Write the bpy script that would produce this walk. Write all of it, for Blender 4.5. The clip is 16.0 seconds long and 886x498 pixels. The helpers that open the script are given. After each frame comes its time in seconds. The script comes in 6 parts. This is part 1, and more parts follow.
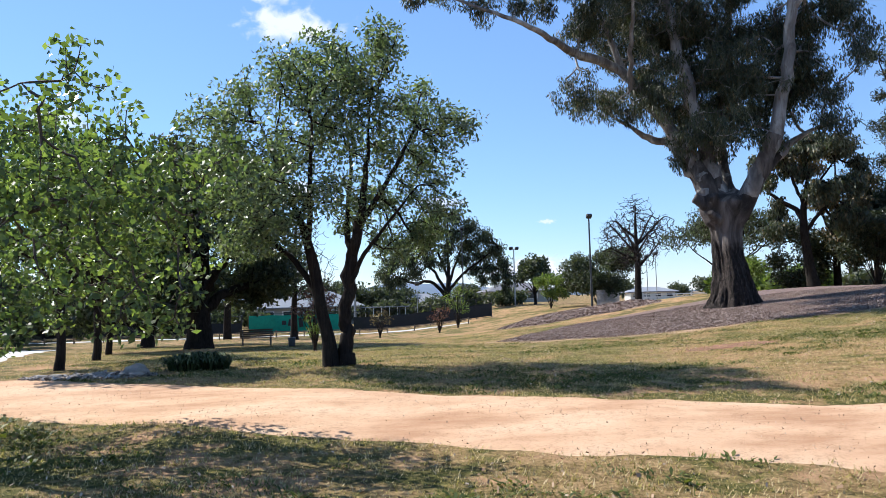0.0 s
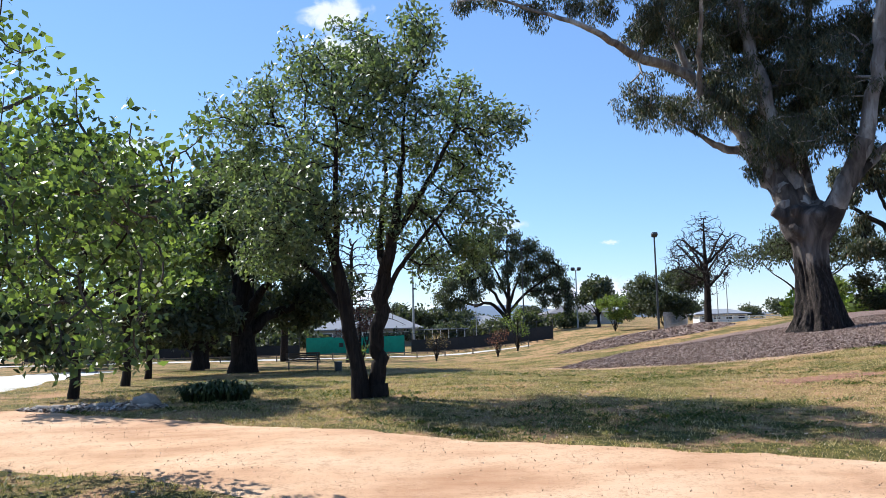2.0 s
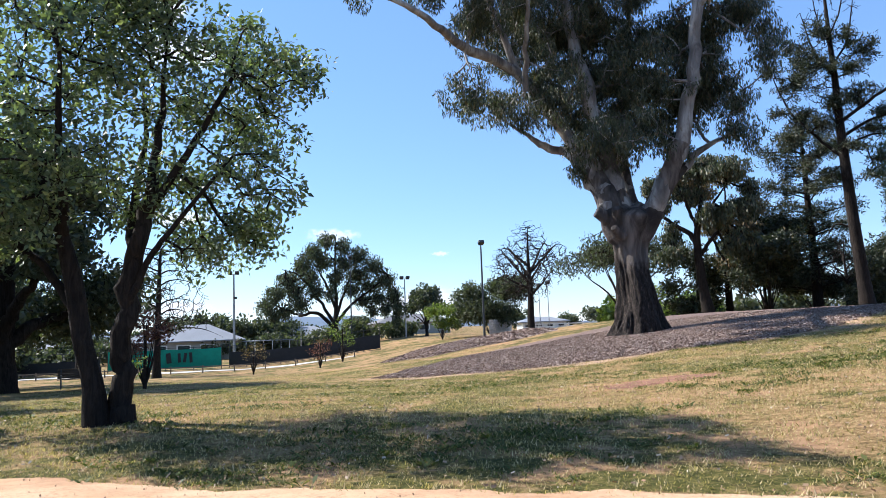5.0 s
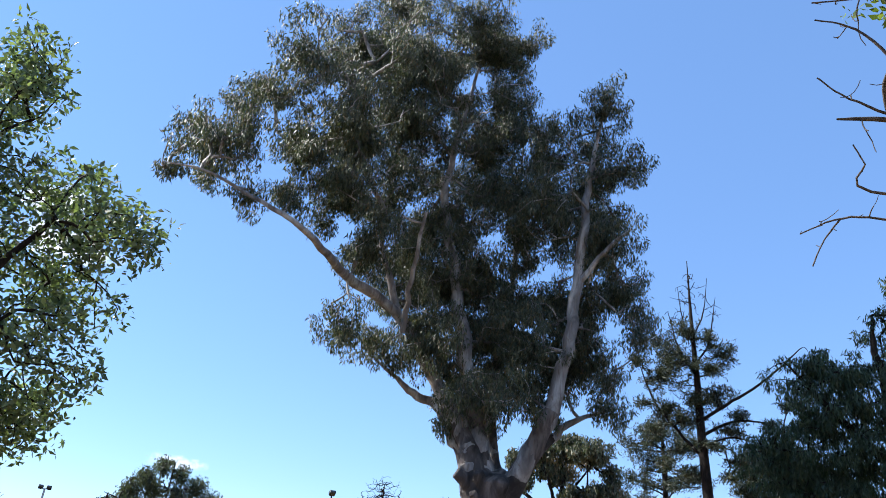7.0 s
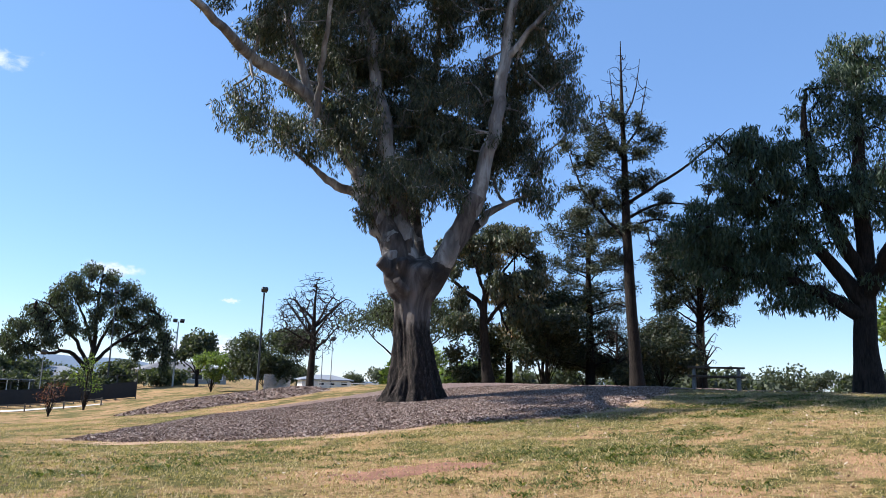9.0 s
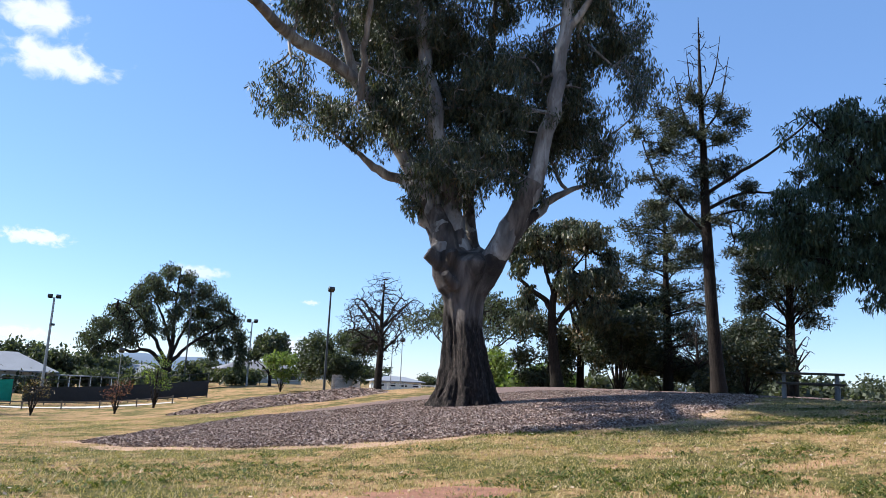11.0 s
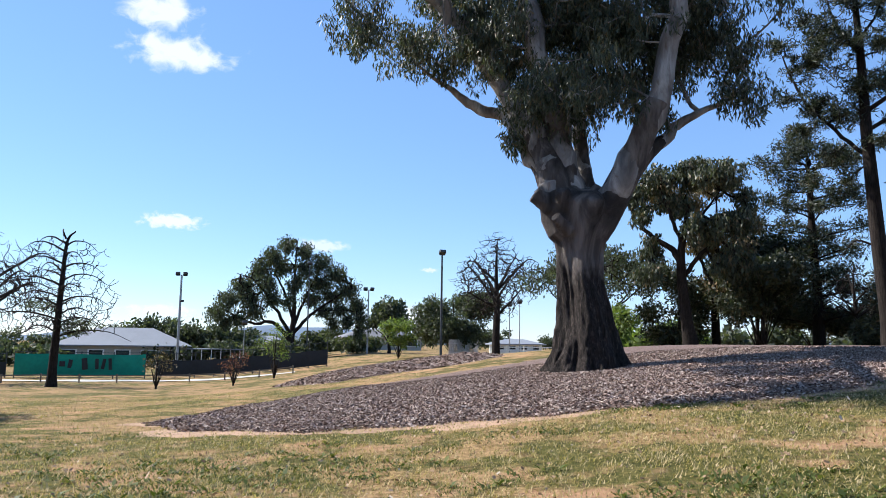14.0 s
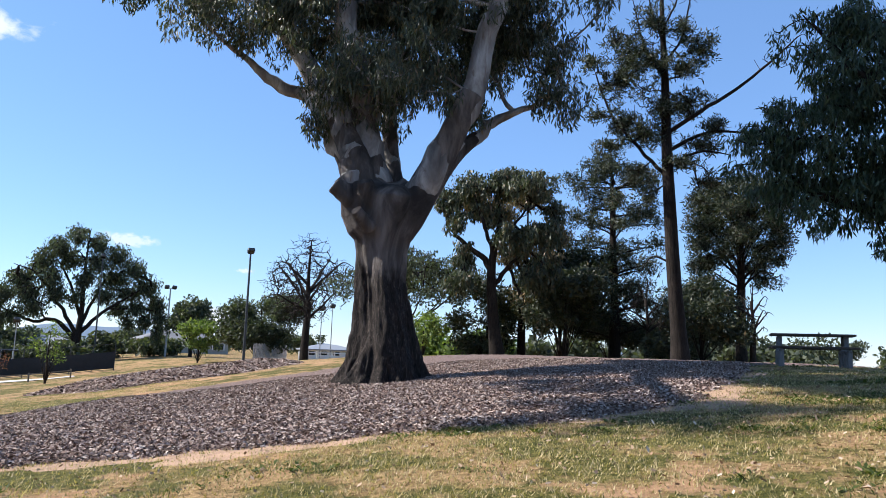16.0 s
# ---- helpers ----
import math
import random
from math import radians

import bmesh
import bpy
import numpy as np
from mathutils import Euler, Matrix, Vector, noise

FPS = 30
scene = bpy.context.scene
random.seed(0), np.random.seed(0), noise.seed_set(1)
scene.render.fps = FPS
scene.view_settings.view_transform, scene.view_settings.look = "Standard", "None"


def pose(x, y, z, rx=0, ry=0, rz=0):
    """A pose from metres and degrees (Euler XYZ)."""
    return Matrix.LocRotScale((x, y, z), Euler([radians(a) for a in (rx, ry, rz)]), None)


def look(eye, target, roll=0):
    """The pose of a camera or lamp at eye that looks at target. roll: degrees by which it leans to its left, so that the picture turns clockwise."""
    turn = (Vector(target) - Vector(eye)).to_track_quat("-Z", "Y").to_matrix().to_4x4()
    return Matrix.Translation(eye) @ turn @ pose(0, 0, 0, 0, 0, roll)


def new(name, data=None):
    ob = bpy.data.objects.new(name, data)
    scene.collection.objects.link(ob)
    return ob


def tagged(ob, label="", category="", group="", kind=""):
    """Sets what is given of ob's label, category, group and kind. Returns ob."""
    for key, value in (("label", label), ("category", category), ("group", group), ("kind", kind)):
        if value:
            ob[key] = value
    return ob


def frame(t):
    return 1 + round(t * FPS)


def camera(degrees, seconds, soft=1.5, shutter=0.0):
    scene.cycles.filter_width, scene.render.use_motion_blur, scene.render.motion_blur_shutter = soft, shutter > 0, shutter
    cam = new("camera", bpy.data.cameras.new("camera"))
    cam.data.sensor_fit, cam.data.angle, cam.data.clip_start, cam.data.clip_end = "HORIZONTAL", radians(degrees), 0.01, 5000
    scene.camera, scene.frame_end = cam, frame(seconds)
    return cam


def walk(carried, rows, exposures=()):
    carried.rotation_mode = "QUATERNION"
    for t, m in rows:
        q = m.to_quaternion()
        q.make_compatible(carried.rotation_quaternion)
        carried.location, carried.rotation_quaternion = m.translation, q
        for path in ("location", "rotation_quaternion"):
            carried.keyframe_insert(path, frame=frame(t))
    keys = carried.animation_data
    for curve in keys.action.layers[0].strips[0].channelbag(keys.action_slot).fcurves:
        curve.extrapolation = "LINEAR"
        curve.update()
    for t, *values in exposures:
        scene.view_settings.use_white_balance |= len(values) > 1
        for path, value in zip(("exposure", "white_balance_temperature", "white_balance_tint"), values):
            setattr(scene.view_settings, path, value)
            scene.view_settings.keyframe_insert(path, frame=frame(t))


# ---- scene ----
cam = camera(61.7, 16.0, 0.75)
# seconds, eye, target, roll
PATH = [
    (0, (-1.533, -0.897, 1.582), (-1.322, 1.087, 1.713), -1.6),
    (0.5, (-1.399, -0.439, 1.571), (-1.253, 1.551, 1.709), -0.5),
    (1, (-1.252, 0.03, 1.583), (-1.141, 2.02, 1.745), -0.2),
    (1.5, (-1.118, 0.507, 1.599), (-1.044, 2.497, 1.785), -0.8),
    (2, (-1.018, 1.011, 1.589), (-0.971, 3.001, 1.783), -1.5),
    (2.5, (-0.91, 1.523, 1.545), (-0.845, 3.514, 1.729), -2.4),
    (3, (-0.889, 1.943, 1.544), (-0.753, 3.931, 1.712), -3.2),
    (3.2, (-0.88, 2.118, 1.528), (-0.712, 4.104, 1.694), -3.5),
    (5.3, (0.034, 3.837, 1.39), (0.594, 5.742, 1.632), -0.7),
    (5.5, (0.136, 3.983, 1.402), (0.738, 5.864, 1.717), 0.2),
    (5.9, (0.309, 4.26, 1.399), (0.983, 6.066, 1.931), 1.1),
    (6, (0.324, 4.348, 1.396), (1.005, 6.128, 2.003), 2.3),
    (6.5, (0.526, 4.741, 1.423), (1.193, 6.405, 2.311), 4.5),
    (7, (0.735, 5.086, 1.357), (1.454, 6.743, 2.215), 5.3),
    (7.5, (0.991, 5.396, 1.333), (1.83, 7.066, 2.046), 3.6),
    (8, (1.26, 5.779, 1.353), (2.148, 7.475, 1.929), 2.1),
    (8.5, (1.568, 6.189, 1.428), (2.524, 7.897, 1.843), 1.2),
    (8.7, (1.704, 6.361, 1.431), (2.692, 8.06, 1.8), 1.7),
    (10.8, (3.59, 7.99, 1.482), (4.416, 9.776, 1.842), 2.8),
    (11, (3.7, 8.165, 1.48), (4.499, 9.963, 1.839), 2.7),
    (11.5, (3.937, 8.555, 1.51), (4.673, 10.379, 1.874), 2.3),
    (12, (4.149, 9.065, 1.514), (4.907, 10.875, 1.901), 0.9),
    (12.5, (4.432, 9.599, 1.49), (5.206, 11.405, 1.865), -0.1),
    (13, (4.645, 10.105, 1.495), (5.375, 11.935, 1.839), -1.4),
    (13.5, (4.875, 10.585, 1.485), (5.489, 12.461, 1.804), -1.2),
    (14, (5.141, 11.02, 1.494), (5.656, 12.935, 1.748), 0.8),
    (14.5, (5.416, 11.431, 1.498), (6.057, 13.308, 1.755), 0.2),
    (15, (5.776, 11.856, 1.516), (6.552, 13.681, 1.774), 0.6),
    (15.5, (6.091, 12.356, 1.544), (6.956, 14.139, 1.812), 1.3),
    (16, (6.488, 12.763, 1.566), (7.445, 14.496, 1.846), 1.9),
]
walk(cam, [(t, look(eye, target, roll)) for t, eye, target, roll in PATH], [(0.0, 1.08, 5870, 10.0), (3.2, 1.06, 5850, 10.0), (5.5, 1.32, 5880, 10.0), (6.6, 1.36, 5890, 10.0), (7.2, 1.3, 5890, 10.0), (8.4, 1.12, 5890, 10.0), (16.0, 1.1, 5890, 10.0)])

# ---- light ----
SUN_ELEVATION = radians(44)
SUN_AZIMUTH = radians(52)          # to the left of +y
world = bpy.data.worlds.new("sky")
scene.world = world
world.use_nodes = True
wn = world.node_tree.nodes
sky = wn.new("ShaderNodeTexSky")
sky.sky_type = "NISHITA"
sky.sun_disc = False
sky.sun_elevation = SUN_ELEVATION
sky.sun_rotation = -SUN_AZIMUTH
sky.altitude = 200
sky.air_density = 1.0
sky.dust_density = 0.0
sky.ozone_density = 3.0
wn["Background"].inputs["Strength"].default_value = 0.075
veil = wn.new("ShaderNodeMix")      # even blue haze over the clear sky
veil.data_type = "RGBA"
veil.inputs[0].default_value = 0.3
veil.inputs[7].default_value = (2.2, 4.0, 7.6, 1)
world.node_tree.links.new(sky.outputs[0], veil.inputs[6])
world.node_tree.links.new(veil.outputs[2], wn["Background"].inputs["Color"])

sun_data = bpy.data.lights.new("sun", "SUN")
sun_data.energy = 5.0
sun_data.angle = radians(0.53)
sun_data.color = (1.0, 0.91, 0.78)
sun = new("sun", sun_data)
sun_way = Vector((-math.sin(SUN_AZIMUTH) * math.cos(SUN_ELEVATION),
                  math.cos(SUN_AZIMUTH) * math.cos(SUN_ELEVATION), math.sin(SUN_ELEVATION)))
sun.rotation_mode = "QUATERNION"
sun.rotation_quaternion = sun_way.to_track_quat("Z", "Y")
sun.location = (0, 0, 60)


# ---- materials ----
def material(name, build, roughness=0.85, metallic=0.0, specular=0.3):
    """A principled material; build(nodes, links) returns the colour socket and the bump-height socket, or None."""
    m = bpy.data.materials.new(name)
    m.use_nodes = True
    nt = m.node_tree
    b = nt.nodes["Principled BSDF"]
    b.inputs["Roughness"].default_value = roughness
    b.inputs["Metallic"].default_value = metallic
    b.inputs["Specular IOR Level"].default_value = specular
    colour, height, strength = build(nt.nodes, nt.links)
    if colour is not None:
        nt.links.new(colour, b.inputs["Base Color"])
    if height is not None:
        bump = nt.nodes.new("ShaderNodeBump")
        bump.inputs["Strength"].default_value = strength
        bump.inputs["Distance"].default_value = 0.05
        nt.links.new(height, bump.inputs["Height"])
        nt.links.new(bump.outputs[0], b.inputs["Normal"])
    return m


def coords(n, l, stretch=(1, 1, 1), world_space=True):
    if world_space:
        src = n.new("ShaderNodeNewGeometry").outputs["Position"]
    else:
        src = n.new("ShaderNodeTexCoord").outputs["Object"]
    mp = n.new("ShaderNodeMapping")
    mp.inputs["Scale"].default_value = stretch
    l.new(src, mp.inputs[0])
    return mp.outputs[0]


def noise_node(n, l, vec, scale, detail=4, rough=0.6, distortion=0.0):
    t = n.new("ShaderNodeTexNoise")
    t.inputs["Scale"].default_value = scale
    t.inputs["Detail"].default_value = detail
    t.inputs["Roughness"].default_value = rough
    t.inputs["Distortion"].default_value = distortion
    l.new(vec, t.inputs["Vector"])
    return t.outputs["Fac"]


def ramp(n, l, fac, *stops):
    r = n.new("ShaderNodeValToRGB")
    e = r.color_ramp.elements
    while len(e) < len(stops):
        e.new(0.5)
    for el, (p, c) in zip(e, stops):
        el.position = p
        el.color = (*c, 1)
    l.new(fac, r.inputs[0])
    return r.outputs[0]


def mixed(n, l, fac, a, b, mode="MIX"):
    m = n.new("ShaderNodeMix")
    m.data_type = "RGBA"
    m.blend_type = mode
    for sock, v in ((m.inputs[0], fac), (m.inputs[6], a), (m.inputs[7], b)):
        if isinstance(v, (int, float)):
            sock.default_value = v
        elif isinstance(v, tuple):
            sock.default_value = (*v, 1)
        else:
            l.new(v, sock)
    return m.outputs[2]


def grass_build(n, l):
    v = coords(n, l)
    big = noise_node(n, l, v, 0.22, 5, 0.62, 0.4)
    mid = noise_node(n, l, v, 1.3, 5, 0.65)
    tuft = noise_node(n, l, v, 6.5, 4, 0.7, 0.5)
    fine = mixed(n, l, 0.45, noise_node(n, l, v, 24, 5, 0.8), tuft)
    # dark low ends: thatch, and the shade between tufts put into the colour
    dry = ramp(n, l, fine, (0.36, (0.0499, 0.0319, 0.0145)), (0.46, (0.192, 0.123, 0.0544)), (0.6, (0.399, 0.266, 0.133)))
    green = ramp(n, l, fine, (0.36, (0.0157, 0.0173, 0.00484)), (0.49, (0.0712, 0.0699, 0.017)), (0.64, (0.221, 0.17, 0.0605)))
    earth = ramp(n, l, fine, (0.3, (0.256, 0.139, 0.0726)), (0.75, (0.442, 0.28, 0.163)))
    fac = ramp(n, l, mixed(n, l, 0.45, big, mid), (0.465, (0.0, 0.0, 0.0)), (0.52, (1, 1, 1)))
    sep = n.new("ShaderNodeSeparateXYZ")
    l.new(v, sep.inputs[0])
    moist = n.new("ShaderNodeMapRange")
    moist.inputs["From Min"].default_value = 9.0
    moist.inputs["From Max"].default_value = -3.0
    moist.inputs["To Max"].default_value = 0.35
    l.new(sep.outputs[0], moist.inputs["Value"])
    fac = mixed(n, l, moist.outputs[0], fac, mixed(n, l, 0.75, fac, (0.0, 0.0, 0.0)))
    c = mixed(n, l, fac, green, dry)
    bare = ramp(n, l, mixed(n, l, 0.5, noise_node(n, l, v, 0.45, 4, 0.6), mid), (0.52, (0, 0, 0)), (0.6, (0.9, 0.9, 0.9)))
    c = mixed(n, l, bare, c, earth)
    return c, fine, 1.0


def dirt_build(n, l):
    v = coords(n, l)
    a = noise_node(n, l, coords(n, l, (0.55, 1.2, 1)), 0.9, 5, 0.6)
    f = mixed(n, l, 0.4, noise_node(n, l, v, 26, 5, 0.8), noise_node(n, l, v, 5, 5, 0.7))
    c = ramp(n, l, a, (0.3, (0.339, 0.191, 0.109)), (0.5, (0.49, 0.318, 0.198)), (0.72, (0.547, 0.402, 0.274)))
    c = mixed(n, l, ramp(n, l, f, (0.38, (0.252, 0.247, 0.239)), (0.5, (1, 1, 1))), (0.288, 0.176, 0.102), c)
    return c, f, 0.6


def mulch_build(n, l):
    v = coords(n, l)
    f = noise_node(n, l, v, 30, 4, 0.7)
    c = ramp(n, l, f, (0.3, (0.0538, 0.0349, 0.0282)), (0.5, (0.181, 0.128, 0.111)), (0.7, (0.302, 0.235, 0.212)))
    return c, f, 1.0


def island_build(stops):
    def build(n, l):
        g = n.new("ShaderNodeNewGeometry").outputs["Random Per Island"]
        return ramp(n, l, g, *stops), None, 0
    return build


def leaf_material(name, stops, translucent=0.35, roughness=0.45, specular=0.4):
    m = bpy.data.materials.new(name)
    m.use_nodes = True
    n, l = m.node_tree.nodes, m.node_tree.links
    b = n["Principled BSDF"]
    b.inputs["Roughness"].default_value = roughness
    b.inputs["Specular IOR Level"].default_value = specular
    g = n.new("ShaderNodeNewGeometry").outputs["Random Per Island"]
    c = ramp(n, l, g, *stops)
    l.new(c, b.inputs["Base Color"])
    tr = n.new("ShaderNodeBsdfTranslucent")
    bright = mixed(n, l, 1.0, c, (1.5, 1.7, 0.7), "MULTIPLY")
    l.new(bright, tr.inputs["Color"])
    mx = n.new("ShaderNodeMixShader")
    mx.inputs[0].default_value = translucent
    l.new(b.outputs[0], mx.inputs[1])
    l.new(tr.outputs[0], mx.inputs[2])
    l.new(mx.outputs[0], n["Material Output"].inputs["Surface"])
    return m


def bark_build(dark, light, scale=3.0, stretch=(1, 1, 0.18)):
    def build(n, l):
        v = coords(n, l, stretch)
        f = noise_node(n, l, v, scale * 5, 6, 0.7, 0.6)
        a = noise_node(n, l, coords(n, l), 0.7, 4, 0.6)
        c = ramp(n, l, f, (0.35, dark), (0.66, light))
        c = mixed(n, l, ramp(n, l, a, (0.4, (0, 0, 0)), (0.65, (0.5, 0.5, 0.5))), c, dark)
        return c, f, 0.8
    return build


def gum_limb_build(n, l):
    v = coords(n, l, (1, 1, 0.25))
    f = noise_node(n, l, v, 7, 6, 0.65, 0.8)
    a = noise_node(n, l, coords(n, l, (1, 1, 0.3)), 1.6, 5, 0.6, 0.7)
    c = ramp(n, l, a, (0.36, (0.0792, 0.0704, 0.0651)), (0.5, (0.185, 0.167, 0.158)), (0.66, (0.387, 0.37, 0.352)))
    c = mixed(n, l, ramp(n, l, f, (0.32, (0.66, 0.66, 0.66)), (0.45, (0, 0, 0))), c, (0.114, 0.0748, 0.0528))
    return c, f, 0.5


def gum_trunk_build(n, l):
    """Rough grey-brown bark low down, smooth tan patches above."""
    pos = n.new("ShaderNodeNewGeometry").outputs["Position"]
    sep = n.new("ShaderNodeSeparateXYZ")
    l.new(pos, sep.inputs[0])
    f = noise_node(n, l, coords(n, l, (1, 1, 0.22)), 15, 7, 0.75, 0.8)
    a = noise_node(n, l, coords(n, l, (1, 1, 0.35)), 1.3, 5, 0.6, 0.6)
    rough_c = ramp(n, l, f, (0.38, (0.009, 0.007, 0.006)), (0.55, (0.036, 0.027, 0.023)), (0.7, (0.13, 0.098, 0.08)))
    smooth_c = ramp(n, l, a, (0.38, (0.04, 0.033, 0.03)), (0.52, (0.10, 0.083, 0.075)), (0.66, (0.24, 0.205, 0.185)))
    add = n.new("ShaderNodeMath")
    add.operation = "MULTIPLY_ADD"
    l.new(a, add.inputs[0])
    add.inputs[1].default_value = 3.4
    l.new(sep.outputs[2], add.inputs[2])
    up = n.new("ShaderNodeMapRange")
    up.inputs["From Min"].default_value = 4.9
    up.inputs["From Max"].default_value = 5.5
    l.new(add.outputs[0], up.inputs["Value"])
    c = mixed(n, l, up.outputs[0], rough_c, smooth_c)
    return c, f, 0.9


def plain(name, colour, roughness=0.6, metallic=0.0, grain=12.0, vary=0.25):
    dark = tuple(v * (1 - vary) for v in colour)

    def build(n, l):
        f = noise_node(n, l, coords(n, l), grain, 5, 0.65)
        a = noise_node(n, l, coords(n, l), grain * 0.12, 3, 0.6)
        return ramp(n, l, mixed(n, l, 0.5, f, a), (0.38, dark), (0.6, colour)), f, 0.25
    return material(name, build, roughness, metallic)


GRASS = material("dry_grass", grass_build, 0.95, 0, 0.1)
DIRT = material("tan_dirt", dirt_build, 0.95, 0, 0.1)
MULCH = material("bark_mulch", mulch_build, 0.95, 0, 0.1)
CHIPS = material("mulch_chip", island_build([(0.0, (0.0336, 0.0215, 0.0175)), (0.3, (0.168, 0.108, 0.084)), (0.7, (0.323, 0.242, 0.202)), (1.0, (0.491, 0.41, 0.356))]), 0.85, 0, 0.25)
BLADES = leaf_material("grass_blade", [(0.0, (0.108, 0.101, 0.0336)), (0.18, (0.202, 0.168, 0.0672)), (0.4, (0.323, 0.249, 0.128)), (1.0, (0.511, 0.403, 0.255))], 0.25, 0.7, 0.15)
GREEN_BLADES = leaf_material("green_blade", [(0.0, (0.0336, 0.047, 0.0108)), (0.6, (0.0739, 0.0941, 0.0235)), (1.0, (0.148, 0.148, 0.047))], 0.25, 0.6, 0.2)
GUM_TRUNK = material("gum_bark", gum_trunk_build, 0.85, 0, 0.2)
GUM_TRUNK.node_tree.nodes["Bump"].inputs["Distance"].default_value = 0.14
GUM_LIMB = material("smooth_gum_bark", gum_limb_build, 0.7, 0, 0.3)
DARK_BARK = material("dark_bark", bark_build((0.009, 0.007, 0.006), (0.040, 0.031, 0.025)), 0.9, 0, 0.15)
GREY_BARK = material("grey_bark", bark_build((0.04, 0.033, 0.028), (0.15, 0.125, 0.11)), 0.9, 0, 0.15)
GUM_LEAF = leaf_material("gum_leaf", [(0.0, (0.028, 0.037, 0.026)), (0.5, (0.056, 0.068, 0.044)), (0.9, (0.105, 0.108, 0.068)), (1.0, (0.16, 0.11, 0.065))], 0.18, 0.5, 0.3)
ASH_LEAF = leaf_material("ash_leaf", [(0.0, (0.055, 0.075, 0.045)), (0.6, (0.105, 0.135, 0.078)), (1.0, (0.20, 0.235, 0.125))], 0.34, 0.45, 0.4)
MAPLE_LEAF = leaf_material("bright_leaf", [(0.0, (0.05, 0.075, 0.032)), (0.6, (0.10, 0.14, 0.055)), (1.0, (0.20, 0.25, 0.08))], 0.36, 0.45, 0.35)
FAR_LEAF = leaf_material("far_leaf", [(0.0, (0.034, 0.043, 0.030)), (0.6, (0.06, 0.070, 0.045)), (1.0, (0.10, 0.11, 0.063))], 0.26, 0.6, 0.25)
LIME_LEAF = leaf_material("lime_leaf", [(0.0, (0.06, 0.085, 0.025)), (0.6, (0.11, 0.15, 0.04)), (1.0, (0.20, 0.24, 0.065))], 0.35, 0.6, 0.25)
PINE_LEAF = leaf_material("pine_needle", [(0.0, (0.016, 0.023, 0.014)), (0.6, (0.034, 0.043, 0.024)), (0.92, (0.06, 0.065, 0.034)), (1.0, (0.11, 0.08, 0.045))], 0.15, 0.5, 0.3)
PEPPER_LEAF = leaf_material("pepper_leaf", [(0.0, (0.022, 0.04, 0.025)), (0.6, (0.045, 0.07, 0.04)), (1.0, (0.08, 0.105, 0.06))], 0.2, 0.5, 0.35)
BROWN_LEAF = leaf_material("rusty_leaf", [(0.0, (0.07, 0.05, 0.028)), (0.5, (0.12, 0.095, 0.048)), (1.0, (0.21, 0.14, 0.075))], 0.2, 0.5, 0.3)
RED_LEAF = leaf_material("red_leaf", [(0.0, (0.08, 0.028, 0.028)), (0.6, (0.13, 0.055, 0.05)), (1.0, (0.18, 0.10, 0.075))], 0.35, 0.5, 0.3)
STRAP_LEAF = leaf_material("strap_leaf", [(0.0, (0.015, 0.026, 0.012)), (0.6, (0.038, 0.058, 0.024)), (1.0, (0.09, 0.11, 0.05))], 0.12, 0.7, 0.15)


# ---- mesh helpers ----
def mesh_from(name, verts, faces, mat, smooth=False):
    me = bpy.data.meshes.new(name)
    verts = np.asarray(verts, np.float32).reshape(-1, 3)
    faces = np.asarray(faces, np.int32)
    k = faces.shape[1]
    me.vertices.add(len(verts))
    me.vertices.foreach_set("co", verts.ravel())
    me.loops.add(faces.size)
    me.loops.foreach_set("vertex_index", faces.ravel())
    me.polygons.add(len(faces))
    me.polygons.foreach_set("loop_start", np.arange(0, faces.size, k, dtype=np.int32))
    if smooth:
        me.polygons.foreach_set("use_smooth", np.ones(len(faces), bool))
    me.update(calc_edges=True)
    me.materials.append(mat)
    return me


def empty(name, x, y, z):
    e = new(name)
    e.empty_display_size = 0.2
    e.location = (x, y, z)
    return e


def part(name, mesh, parent, label=""):
    ob = new(name, mesh)
    if parent is not None:
        ob.parent = parent
    return tagged(ob, label) if label else ob


def bm_mesh(name, bm, mat, smooth=False):
    me = bpy.data.meshes.new(name)
    bm.to_mesh(me)
    bm.free()
    me.materials.append(mat)
    for p in me.polygons:
        p.use_smooth = smooth
    return me


def box(bm, cx, cy, cz, sx, sy, sz, turn=None, bevel=0.0):
    """A bevelled box added to bm, its middle at c, its sides s."""
    part_bm = bmesh.new()
    m = Matrix.Translation((cx, cy, cz)) @ (turn or Matrix()) @ Matrix.Diagonal((sx, sy, sz, 1))
    bmesh.ops.create_cube(part_bm, size=1.0, matrix=m)
    if bevel:
        bmesh.ops.bevel(part_bm, geom=part_bm.edges[:], offset=bevel, segments=1, affect="EDGES")
    tmp = bpy.data.meshes.new("t")
    part_bm.to_mesh(tmp)
    part_bm.free()
    bm.from_mesh(tmp)
    bpy.data.meshes.remove(tmp)
    return bm


def box_mesh(name, mat, boxes, bevel=0.0):
    bm = bmesh.new()
    for b in boxes:
        box(bm, *b[:6], turn=b[6] if len(b) > 6 else None, bevel=bevel)
    return bm_mesh(name, bm, mat)


